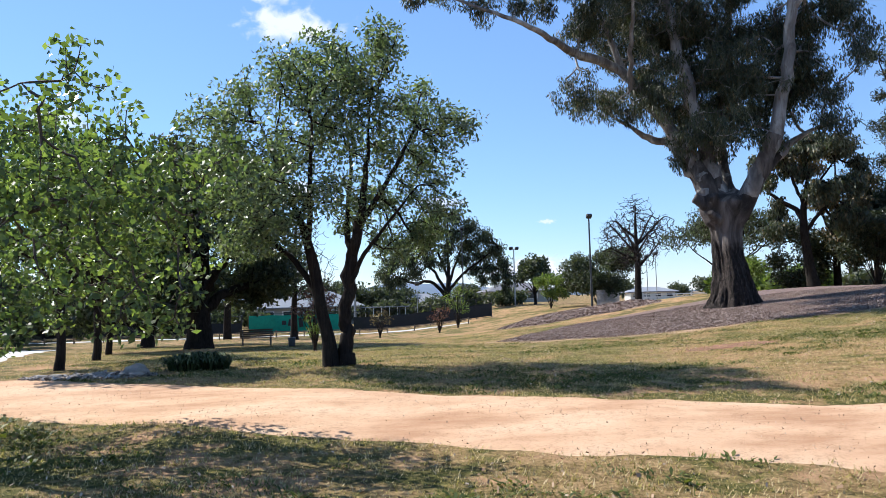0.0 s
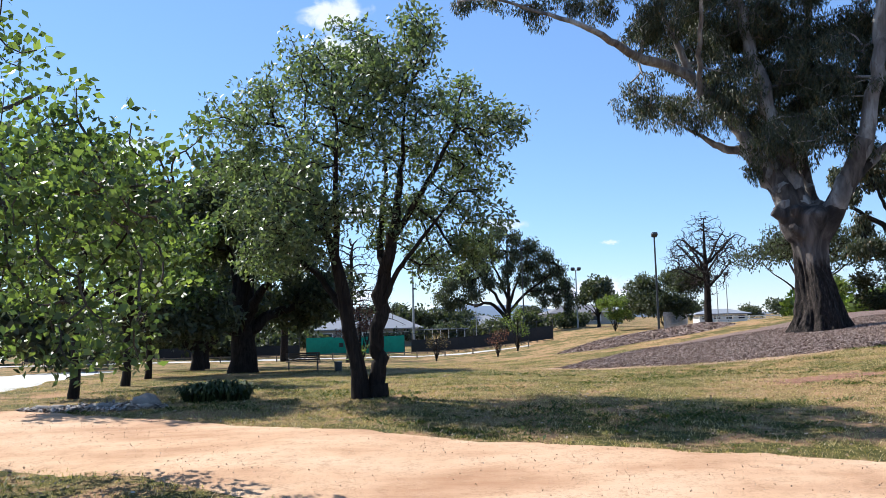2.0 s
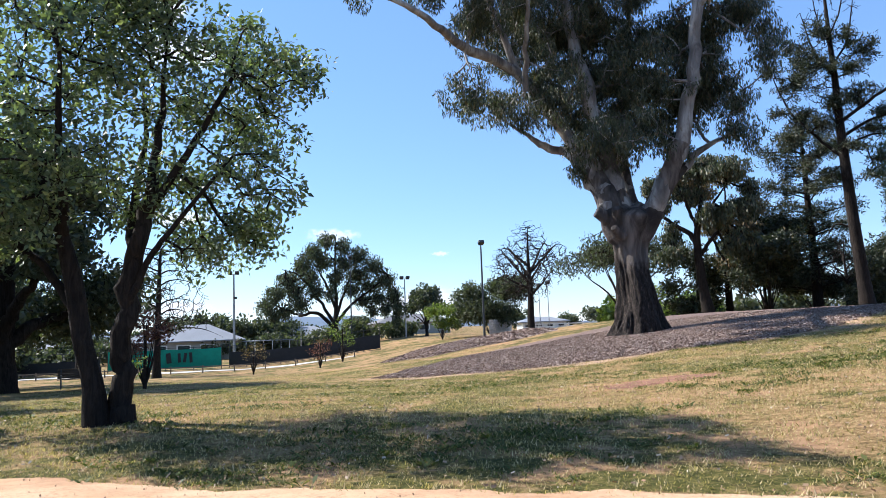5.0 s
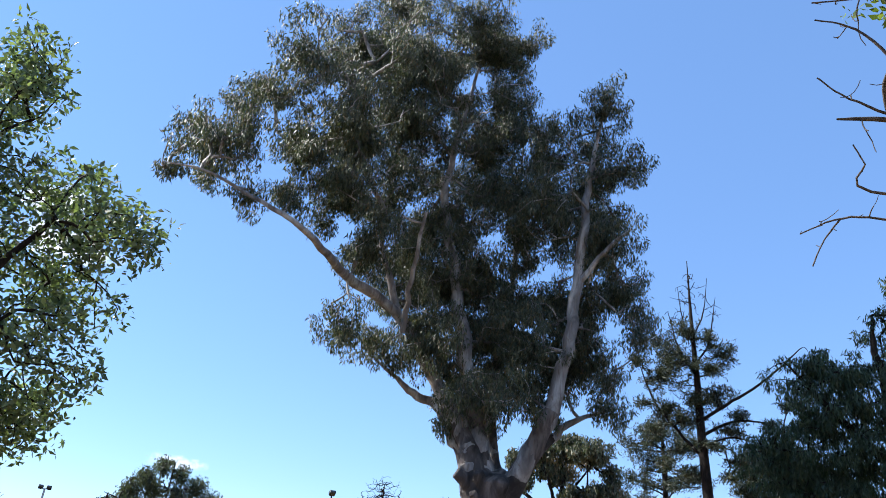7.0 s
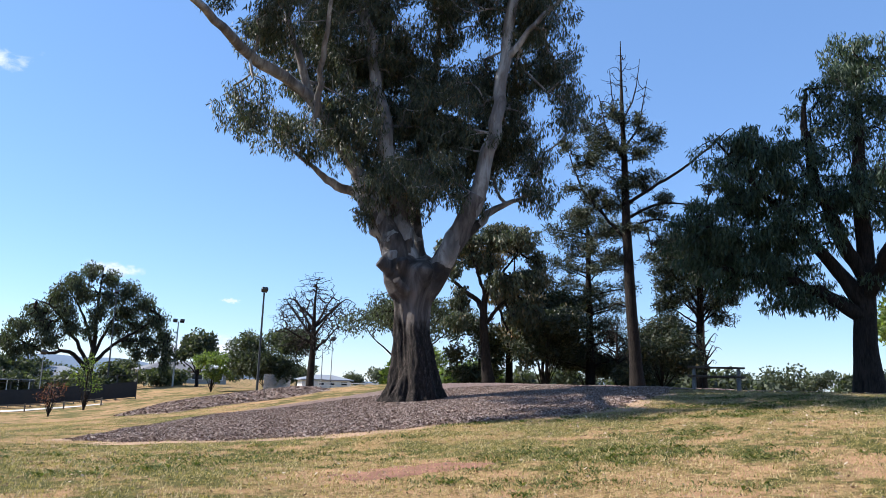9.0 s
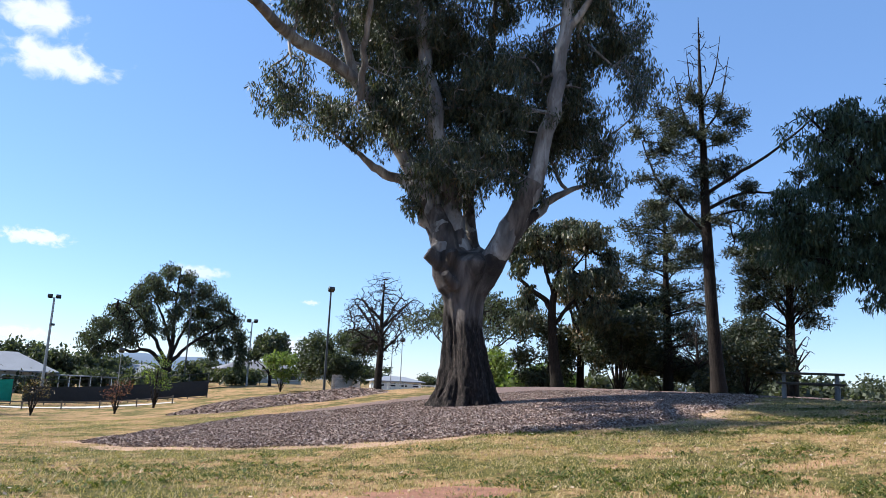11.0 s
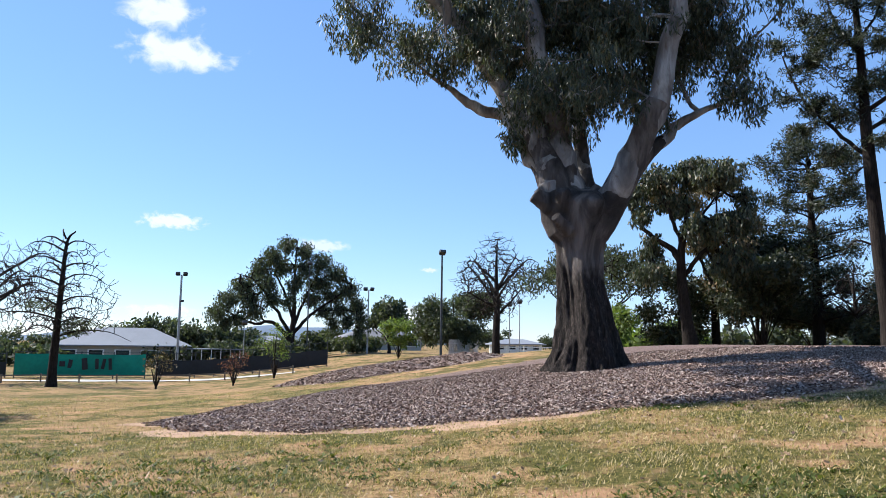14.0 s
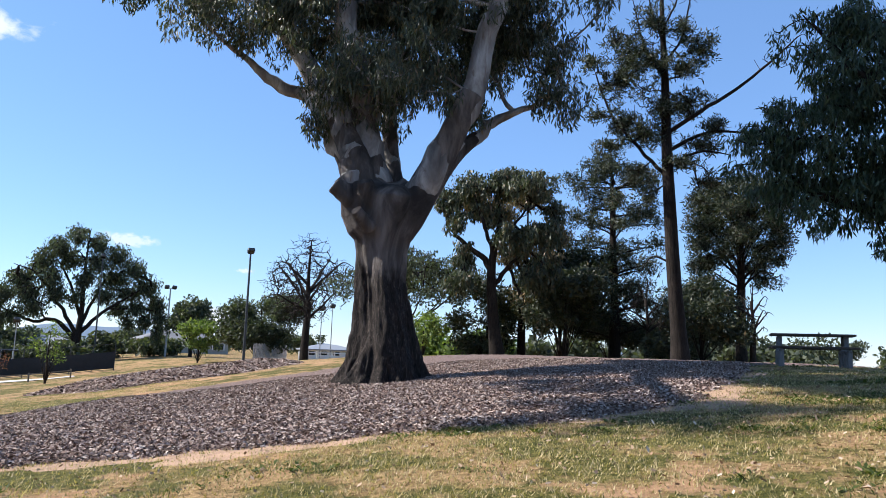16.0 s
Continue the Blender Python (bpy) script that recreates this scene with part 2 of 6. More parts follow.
def tube(pts, radii, sides=6, lumps=0.0, seed=0, base=0):
    """Vertices and quads of a tapered tube along pts; base is added to the indices."""
    p = np.asarray(pts, float)
    r = np.asarray(radii, float)
    d = np.gradient(p, axis=0)
    d /= np.linalg.norm(d, axis=1)[:, None] + 1e-9
    ref = np.where(np.abs(d[:, 2:3]) > 0.9, np.array([[1.0, 0, 0]]), np.array([[0, 0, 1.0]]))
    if abs(d[:, 2]).mean() > 0.6:
        ref[:] = (1.0, 0, 0)
    else:
        ref[:] = (0, 0, 1.0)
    a = np.cross(d, ref)
    a /= np.linalg.norm(a, axis=1)[:, None] + 1e-9
    b = np.cross(d, a)
    th = np.arange(sides) * 2 * np.pi / sides
    rr = r[:, None] * np.ones(sides)
    if lumps:
        rng = np.random.RandomState(seed)
        ph = rng.rand(4) * 6.3
        s = np.linspace(0, 1, len(p))[:, None]
        rr = rr * (1 + lumps * (0.5 * np.sin(3 * th + ph[0] + 2 * s) + 0.35 * np.sin(5 * th + ph[1] - 3 * s) + 0.3 * np.sin(9 * s * 3 + ph[2] + th)))
    v = p[:, None] + rr[:, :, None] * (np.cos(th)[None, :, None] * a[:, None] + np.sin(th)[None, :, None] * b[:, None])
    n = len(p)
    i = np.arange(n - 1)[:, None] * sides + np.arange(sides)[None]
    j = np.arange(n - 1)[:, None] * sides + (np.arange(sides)[None] + 1) % sides
    f = np.stack([i, i + sides, j + sides, j], -1).reshape(-1, 4)
    return v.reshape(-1, 3), f + base


def smooth_line(pts, n):
    """n points on a Catmull-Rom curve through pts (any number of columns)."""
    p = np.asarray(pts, float)
    q = np.vstack([2 * p[0] - p[1], p, 2 * p[-1] - p[-2]])
    t = np.linspace(0, len(p) - 1 - 1e-6, n)
    k = t.astype(int)
    u = (t - k)[:, None]
    a, b, c, d = q[k], q[k + 1], q[k + 2], q[k + 3]
    return 0.5 * (2 * b + (c - a) * u + (2 * a - 5 * b + 4 * c - d) * u**2 + (3 * b - a - 3 * c + d) * u**3)


def leaf_mesh(name, centres, per, spread, size, mat, rng, style="spray", ratio=0.35, flat=0.8):
    """A crown of single leaves, each a folded rhombus, strewn about the centres."""
    c = np.repeat(np.asarray(centres, float), per, axis=0)
    n = len(c)
    off = rng.normal(size=(n, 3)) * spread
    far = np.linalg.norm(off, axis=1)[:, None] / (1.35 * spread)
    off = off / np.maximum(far, 1.0)
    off[:, 2] *= flat
    if style == "hang":
        off[:, 2] = -np.abs(off[:, 2]) * 2.0 + 0.6 * spread
    c = c + off
    d = rng.normal(size=(n, 3))
    if style == "hang":
        d = d * 0.42 + np.array([0, 0, -1.0])
    elif style == "needle":
        d = d + np.array([0, 0, 0.5])
    d /= np.linalg.norm(d, axis=1)[:, None]
    w = np.cross(d, rng.normal(size=(n, 3)))
    w /= np.linalg.norm(w, axis=1)[:, None] + 1e-9
    nn = np.cross(d, w)
    ln = size * (0.6 + 0.8 * rng.rand(n))[:, None]
    v = np.stack([c, c + d * ln * 0.45 + w * ln * ratio * 0.5 + nn * ln * 0.06, c + d * ln - nn * ln * 0.05,
                  c + d * ln * 0.45 - w * ln * ratio * 0.5 + nn * ln * 0.06], 1).reshape(-1, 3)
    return mesh_from(name, v, np.arange(4 * n).reshape(-1, 4), mat)


def blob_points(blobs, density, rng, shell=0.45):
    """Points in ellipsoids (x, y, z, rx, ry, rz), more of them near the skin."""
    out = []
    for x, y, z, rx, ry, rz in blobs:
        n = max(3, int(density * (rx * ry * rz) ** (2 / 3)))
        d = rng.normal(size=(n, 3))
        d /= np.linalg.norm(d, axis=1)[:, None]
        out.append(np.array([x, y, z]) + d * (rng.rand(n, 1) ** shell) * np.array([rx, ry, rz]))
    return np.vstack(out)


def grow_twigs(nodes, node_radius, targets, tip, rng, sides=4, sag=0.15, power=0.42, penalty=0.25):
    """Twigs from the nearest wood to every target, thicker where more of them hang on. Returns vertices and quads."""
    pos = [np.asarray(p, float) for p in nodes]
    cap = list(node_radius)
    parent = [-1] * len(pos)
    weight = [0] * len(pos)
    P = np.zeros((len(pos) + 4 * len(targets), 3))
    P[: len(pos)] = pos
    count = len(pos)
    root_d = np.zeros(len(P))
    limbs_tree = np.asarray(pos)
    near = np.array([np.min(((limbs_tree - t) ** 2).sum(1)) for t in targets])
    paths = []
    for k in np.argsort(near):
        t = targets[k]
        d = np.linalg.norm(P[:count] - t, axis=1) + penalty * root_d[:count]
        j = int(np.argmin(d))
        a = P[j]
        ln = np.linalg.norm(t - a)
        mid = (a + t) / 2 + rng.normal(size=3) * ln * 0.12 + np.array([0, 0, -sag * ln])
        ids = [j]
        for u in (0.33, 0.67, 1.0):
            q = (1 - u) ** 2 * a + 2 * u * (1 - u) * mid + u * u * t
            P[count] = q
            root_d[count] = root_d[j] + ln * u
            parent.append(ids[-1])
            weight.append(0)
            cap.append(9.0)
            ids.append(count)
            count += 1
        paths.append(ids)
        i = ids[-1]
        while i >= 0:
            weight[i] += 1
            i = parent[i]
    V, F, base = [], [], 0
    for ids in paths:
        r = [max(tip, tip * weight[i] ** power) if cap[i] == 9.0 else 0 for i in ids]
        r[0] = min(cap[ids[0]] * 0.8, max(r[1] * 1.15, tip))
        v, f = tube(P[ids], r, sides, base=base)
        V.append(v)
        F.append(f)
        base += len(v)
    return np.vstack(V), np.vstack(F)


def hsm(v, a, b):
    u = np.clip((np.asarray(v, float) - a) / (b - a), 0, 1)
    return u * u * (3 - 2 * u)


def height(x, y):
    """The ground: a plateau to the right, falling away far to the left."""
    x, y = np.asarray(x, float), np.asarray(y, float)
    h = 1.55 * hsm(x, 1.5, 24) * (1 - 0.95 * hsm(y, 42, 84))
    h = h + 0.2 * np.exp(-(((y - 14) / 9) ** 2)) * (1 - hsm(x, 0, 8))
    h = h - 2.3 * hsm(y, 15, 85) * (1 - hsm(x, -2, 28))
    h = h + 0.03 * np.sin(x * 0.9 + 0.4 * y) * np.sin(y * 0.7 - 0.3 * x)
    return h


def ground_z(x, y):
    return float(height(x, y))


def build_tree(name, x, y, limbs, blobs, bark, leaf, seed, label, category="tree", density=6.0, per=40, spread=0.35, size=0.2,
               style="spray", ratio=0.35, tip=0.012, sag=0.1, shell=0.45, limb_bark=None, sides=8, crown=True, flat=0.8, bare=(), group="", turn=0.0, power=0.42, lumps=0.06, sink=0.15):
    """A tree: limbs are lists of (x, y, z, radius) from the base, the first one the trunk; blobs are the leafy masses."""
    rng = np.random.RandomState(seed)
    z0 = ground_z(x, y)
    thing = tagged(empty(name, x, y, z0), label, category, group)
    thing.rotation_euler = (0, 0, radians(turn))
    nodes, radii = [], []
    for k, limb in enumerate(limbs):
        line = smooth_line(limb, max(8, 4 * len(limb)))
        line[:, 3] = np.maximum(line[:, 3], 0.008)
        if k == 0:
            line[0, 2] -= sink
        elif len(line) > 6:
            line[2:, :3] += rng.normal(size=(len(line) - 2, 3)) * line[2:, 3:4] * 0.25
        v, f = tube(line[:, :3], line[:, 3], sides if k else sides + 4, lumps, seed + k)
        part("trunk" if k == 0 else "limb", mesh_from("trunk" if k == 0 else "limb", v, f, bark if k == 0 or limb_bark is None else limb_bark, True), thing)
        keep = range(len(line)) if k else range(int(len(line) * 0.55), len(line))
        for i in keep:
            nodes.append(line[i, :3])
            radii.append(line[i, 3])
    pts = blob_points(blobs, density, rng, shell)
    extra = blob_points(bare, density, rng, shell) if len(bare) else np.zeros((0, 3))
    v, f = grow_twigs(nodes, radii, np.vstack([pts, extra]), tip, rng, 4, sag, power)
    part("branchwork", mesh_from("branchwork", v, f, limb_bark or bark, True), thing)["kind"] = "stuff"
    if crown:
        part("crown", leaf_mesh("crown", pts, per, spread, size, leaf, rng, style, ratio, flat), thing)["kind"] = "stuff"
    return thing


# ---- ground ----
def spaced(lo, hi, step, far, n):
    """Even steps in the middle, growing ones out to the horizon."""
    grow = np.geomspace(step, far, n).cumsum()
    return np.concatenate([lo - grow[::-1], np.arange(lo, hi, step), hi + grow])


def sheet(name, xs, ys, zfun, mat, keep=None):
    X, Y = np.meshgrid(xs, ys)
    v = np.stack([X, Y, zfun(X, Y)], -1).reshape(-1, 3)
    w = len(xs)
    i = (np.arange(len(ys) - 1)[:, None] * w + np.arange(w - 1)[None]).ravel()
    f = np.stack([i, i + 1, i + 1 + w, i + w], 1)
    if keep is not None:
        k = keep(X, Y).ravel()
        f = f[k[f].any(1)]
        used = np.unique(f)
        remap = np.zeros(len(v), int)
        remap[used] = np.arange(len(used))
        v, f = v[used], remap[f]
    return mesh_from(name, v, f, mat, True)


def ripple(x, y, s, seed=0.0):
    return (np.sin(x * s + 1.7 * y * s * 0.6 + seed) + np.sin(1.9 * y * s - 0.8 * x * s + 2.1 + seed) + 0.6 * np.sin(3.7 * x * s + 2.9 * y * s + seed)) / 2.6


def road_side(x, y):
    """Metres inside the dirt track, negative beside it."""
    mid = 8.15 - 0.5 * x + 0.004 * x * x
    return 1.62 - np.abs(y - mid) * 0.89 + 0.16 * ripple(x, y, 1.1) + 0.1 * ripple(x, y, 3.3, 1.0)


def inside(poly, x, y):
    """Signed metres to the edge of a polygon, positive inside."""
    p = np.asarray(poly, float)
    q = np.roll(p, -1, axis=0)
    best = np.full(np.shape(x), 1e9)
    odd = np.zeros(np.shape(x), bool)
    for a, b in zip(p, q):
        t = np.clip(((x - a[0]) * (b[0] - a[0]) + (y - a[1]) * (b[1] - a[1])) / ((b - a) @ (b - a)), 0, 1)
        best = np.minimum(best, np.hypot(x - a[0] - t * (b[0] - a[0]), y - a[1] - t * (b[1] - a[1])))
        if b[1] != a[1]:
            odd ^= ((a[1] > y) != (b[1] > y)) & (x < (b[0] - a[0]) * (y - a[1]) / (b[1] - a[1]) + a[0])
    return np.where(odd, best, -best)


BED = [(3.6, 26.8), (4.4, 24.0), (6.2, 22.6), (8.2, 22.2), (10.6, 21.3), (12.6, 20.8), (15.2, 20.6), (17.2, 21.8), (21, 24.5), (27, 27), (35, 30), (37, 39), (27, 43), (19, 40), (14, 36.5), (10.5, 36), (6, 31.5)]
BED_FAR = [(6.8, 44.5), (9, 42.2), (13, 42.6), (17, 44), (18, 48), (15, 51.5), (10, 51), (7.4, 48)]


def bed_side(x, y):
    return inside(BED, x, y) + 0.22 * ripple(x, y, 1.3) + 0.12 * ripple(x, y, 4.1, 2.0)


def bed_far_side(x, y):
    return inside(BED_FAR, x, y) + 0.25 * ripple(x, y, 1.1)


tagged(new("ground", sheet("ground", spaced(-30, 60, 0.6, 260, 30), spaced(-16, 110, 0.6, 260, 30), height, GRASS)), "dry patchy park lawn with green tufts and bare earth", "ground", kind="structure")
tagged(new("dirt_track", sheet("dirt_track", np.arange(-32, 32, 0.2), np.arange(-12, 30, 0.2),
    lambda x, y: height(x, y) + np.clip(road_side(x, y) * 0.12, -0.05, 0.022) + 0.006 * ripple(x, y, 5.0), DIRT,
    lambda x, y: road_side(x, y) > -0.25)), "pale tan compacted dirt track across the lawn", "path", kind="structure")
tagged(new("mulch_bed", sheet("mulch_bed", np.arange(2, 38, 0.2), np.arange(19, 45, 0.2),
    lambda x, y: height(x, y) + np.clip(bed_side(x, y) * 0.2, -0.05, 0.06) + 0.02 * ripple(x, y, 6.0), MULCH,
    lambda x, y: bed_side(x, y) > -0.25)), "purplish brown bark mulch bed round the old gum", "mulch bed", kind="structure")
tagged(new("mulch_mound", sheet("mulch_mound", np.arange(5, 20, 0.2), np.arange(41, 53, 0.2),
    lambda x, y: height(x, y) + np.clip(bed_far_side(x, y) * 0.2, -0.05, 0.34) + 0.03 * ripple(x, y, 5.0), MULCH,
    lambda x, y: bed_far_side(x, y) > -0.25)), "low mound of bark mulch beyond a grass strip", "mulch bed", kind="structure")

tagged(new("worn_edge", sheet("worn_edge", np.arange(2, 20, 0.16), np.arange(18, 28, 0.16),
    lambda x, y: height(x, y) + np.clip((bed_side(x, y) + 0.35 + 0.55 * ripple(x, y, 0.8, 4.0) + 0.2 * ripple(x, y, 3.1)) * 0.05, -0.03, 0.01), plain("pink_earth", (0.38, 0.245, 0.16), 0.95, 0, 28, 0.4),
    lambda x, y: (bed_side(x, y) > -1.6) & (bed_side(x, y) < 0.5))), "worn pinkish earth along the edge of the mulch", "soil", kind="structure")

# concrete path beyond the lawn
CONCRETE = plain("pale_concrete", (0.46, 0.445, 0.41), 0.9, 0, 6)
tagged(new("concrete_path", sheet("concrete_path", np.arange(-60, 11, 0.8), np.linspace(0, 1, 4),
    lambda x, v: x * 0, CONCRETE)), "pale concrete footpath before the courts", "path", kind="structure")
cp = bpy.data.objects["concrete_path"].data
for vert in cp.vertices:
    vert.co.y = 84.0 - 0.04 * vert.co.x + 2.6 * vert.co.y
    vert.co.z = ground_z(vert.co.x, vert.co.y) + 0.05

rng = np.random.RandomState(5)
LITTER = material("track_crumb", island_build([(0.0, (0.214, 0.136, 0.0857)), (0.5, (0.328, 0.228, 0.15)), (0.85, (0.393, 0.3, 0.214)), (1.0, (0.5, 0.428, 0.343))]), 0.95, 0, 0.1)


def strew(n, x0, x1, y0, y1, ok, rng):
    x = rng.uniform(x0, x1, n)
    y = rng.uniform(y0, y1, n)
    k = ok(x, y)
    return x[k], y[k]


def chips(name, n, x0, x1, y0, y1, ok, lift, mat, lo, hi, label, rng):
    x, y = strew(n, x0, x1, y0, y1, ok, rng)
    n = len(x)
    c = np.stack([x, y, height(x, y) + lift(x, y) + 0.008 + 0.022 * rng.rand(n)], 1)
    a = rng.uniform(0, 6.283, n)
    tilt = rng.normal(size=n) * 0.4
    d = np.stack([np.cos(a), np.sin(a), tilt], 1)
    w = np.stack([-np.sin(a), np.cos(a), rng.normal(size=n) * 0.35], 1)
    ln = rng.uniform(lo, hi, n)[:, None]
    wd = ln * rng.uniform(0.22, 0.5, n)[:, None]
    up = np.array([0, 0, 0.012])
    v = np.stack([c - d * ln / 2 - w * wd / 2, c + d * ln / 2 - w * wd / 2.6, c + d * ln / 2.2 + w * wd / 2 + up, c - d * ln / 2.3 + w * wd / 2.4 + up], 1).reshape(-1, 3)
    return tagged(new(name, mesh_from(name, v, np.arange(4 * n).reshape(-1, 4), mat)), label, name.replace("_", " "), kind="stuff")


chips("mulch_chips", 330000, 3, 22, 20, 34, lambda x, y: (bed_side(x, y) > -0.05) & (np.hypot(x - 14.2, y - 29.4) > 1.0), lambda x, y: np.clip(bed_side(x, y) * 0.2, -0.02, 0.06), CHIPS, 0.02, 0.066, "loose curled bark chips strewn over the bed", rng)
chips("mound_chips", 26000, 6, 19, 42, 52, lambda x, y: bed_far_side(x, y) > -0.05, lambda x, y: np.clip(bed_far_side(x, y) * 0.2, -0.02, 0.34), CHIPS, 0.05, 0.16, "coarse bark chips on the far mound", rng)


def blades(name, n, x0, x1, y0, y1, ok, lo, hi, mat, label, rng, clump=None):
    x, y = strew(n, x0, x1, y0, y1, ok, rng)
    if clump:
        k = rng.randint(3, 9, len(x))
        x = np.repeat(x, k) + rng.normal(size=k.sum()) * clump
        y = np.repeat(y, k) + rng.normal(size=k.sum()) * clump
    n = len(x)
    c = np.stack([x, y, height(x, y) - 0.004], 1)
    a = rng.uniform(0, 6.283, n)
    ln = rng.uniform(lo, hi, n)
    lean = rng.uniform(0.4, 1.4, n)
    w = np.stack([-np.sin(a), np.cos(a), 0 * a], 1) * (0.004 + 0.005 * rng.rand(n))[:, None]
    top = c + np.stack([np.cos(a) * lean, np.sin(a) * lean, np.ones(n)], 1) * ln[:, None]
    v = np.stack([c - w, c + w, top], 1).reshape(-1, 3)
    return tagged(new(name, mesh_from(name, v, np.arange(3 * n).reshape(-1, 3), mat)), label, "grass", kind="stuff")


def lawn(x, y):
    return (road_side(x, y) < 0.12) & (bed_side(x, y) < 0.1)


def green_lawn(x, y):
    return lawn(x, y) & (ripple(x, y, 0.55, 0.7) + 0.7 * ripple(x, y, 1.7, 3.0) + 0.5 * ripple(x, y, 4.3, 1.0) > 0.42)


blades("grass_blades", 190000, -8, 18, 2, 23, lawn, 0.012, 0.04, BLADES, "short dry straw-coloured grass blades", rng)
blades("green_grass", 60000, -9, 20, 2, 25, green_lawn, 0.014, 0.042, GREEN_BLADES, "green tufts growing through the dry lawn", rng, 0.08)
chips("track_litter", 11000, -12, 8, 3, 15, lambda x, y: (road_side(x, y) > -0.1) & (ripple(x, y, 2.2, 1.0) + 0.6 * ripple(x, y, 7.0) > -0.1), lambda x, y: 0.012 + 0 * x, LITTER, 0.004, 0.015, "small stones, crumbs of earth and dry leaves on the track", rng)
chips("leaf_litter", 7000, -8, 18, 3, 23, lawn, lambda x, y: 0.02 + 0 * x, LITTER, 0.015, 0.045, "dry leaves and bark scraps lying in the grass", rng)
blades("rise_grass", 90000, 9, 30, 15, 31, lawn, 0.014, 0.045, BLADES, "short dry grass on the rise by the picnic table", rng)
blades("rise_tufts", 14000, 9, 30, 16, 31, green_lawn, 0.015, 0.045, GREEN_BLADES, "green tufts in the grass on the rise", rng, 0.09)
chips("bark_scraps", 2600, 10, 28, 15, 29, lawn, lambda x, y: 0.02 + 0 * x, LITTER, 0.015, 0.06, "strips of shed bark lying on the grass", rng)


blades("tussocks", 26000, -8, 20, 3, 24, lambda x, y: lawn(x, y) & (ripple(x, y, 2.3, 2.0) + 0.8 * ripple(x, y, 5.9, 0.5) > 0.1), 0.03, 0.062, BLADES, "straw tussocks standing out of the dry lawn", rng, 0.035)


def weeds(name, n, x0, x1, y0, y1, label, rng):
    """Low rosettes of broad leaves where the lawn is green."""
    x, y = strew(n, x0, x1, y0, y1, green_lawn, rng)
    k = rng.randint(5, 10, len(x))
    big = np.repeat(rng.uniform(0.5, 1.2, len(x)), k)
    x = np.repeat(x, k) + rng.normal(size=k.sum()) * 0.05
    y = np.repeat(y, k) + rng.normal(size=k.sum()) * 0.05
    n = len(x)
    a = rng.uniform(0, 6.283, n)
    ln = (rng.uniform(0.03, 0.085, n) * big)[:, None]
    c = np.stack([x, y, height(x, y)], 1)
    d = np.stack([np.cos(a), np.sin(a), rng.uniform(0.25, 1.0, n)], 1)
    w = np.stack([-np.sin(a), np.cos(a), 0 * a], 1) * ln * rng.uniform(0.16, 0.3, n)[:, None]
    v = np.stack([c, c + d * ln * 0.6 + w, c + d * ln * np.array([1.2, 1.2, 0.85]), c + d * ln * 0.6 - w], 1).reshape(-1, 3)
    return tagged(new(name, mesh_from(name, v, np.arange(4 * n).reshape(-1, 4), GREEN_BLADES)), label, "weeds", kind="stuff")


weeds("lawn_weeds", 16000, -8, 20, 4, 23, "low broad-leaved green weeds in patches of the dry lawn", rng)
weeds("rise_weeds", 5000, 10, 28, 15, 29, "low broad-leaved weeds on the rise", rng)
blades("lawn_grass", 60000, -14, 12, 12, 44, lawn, 0.03, 0.06, BLADES, "short dry grass on the far lawn", rng)

# ---- the old gum ----
AWAY, RIGHT = np.array([0.484, 0.875]), np.array([0.875, -0.484])


def turned(pts):
    """From (right, away, up, ...) of the first view on the tree to x, y, z."""
    out = []
    for u, v, *rest in pts:
        q = u * RIGHT + v * AWAY
        out.append((q[0], q[1], *rest))
    return out


GUM_X, GUM_Y = 14.2, 29.4


def forward(pts, share=1.0):
    """The crown's far-reaching side leans out over the lawn, (right, away, up, radius, ...) given as if it stood level with the trunk."""
    out = []
    pivot = np.array([(0.8 - GUM_X) * RIGHT[0] + (5.2 - GUM_Y) * RIGHT[1], (0.8 - GUM_X) * AWAY[0] + (5.2 - GUM_Y) * AWAY[1], 0.6])
    for u, v, w, *rest in pts:
        k = 1 - 0.2 * share * max(float(hsm(-u, 4.8, 9.0)), 0.8 * float(hsm(w, 15, 22) * hsm(-u, 1.0, 6.0)))
        q = pivot + (np.array([u, v, w]) - pivot) * k
        out.append((*q, *[r * k for r in rest]))
    return out


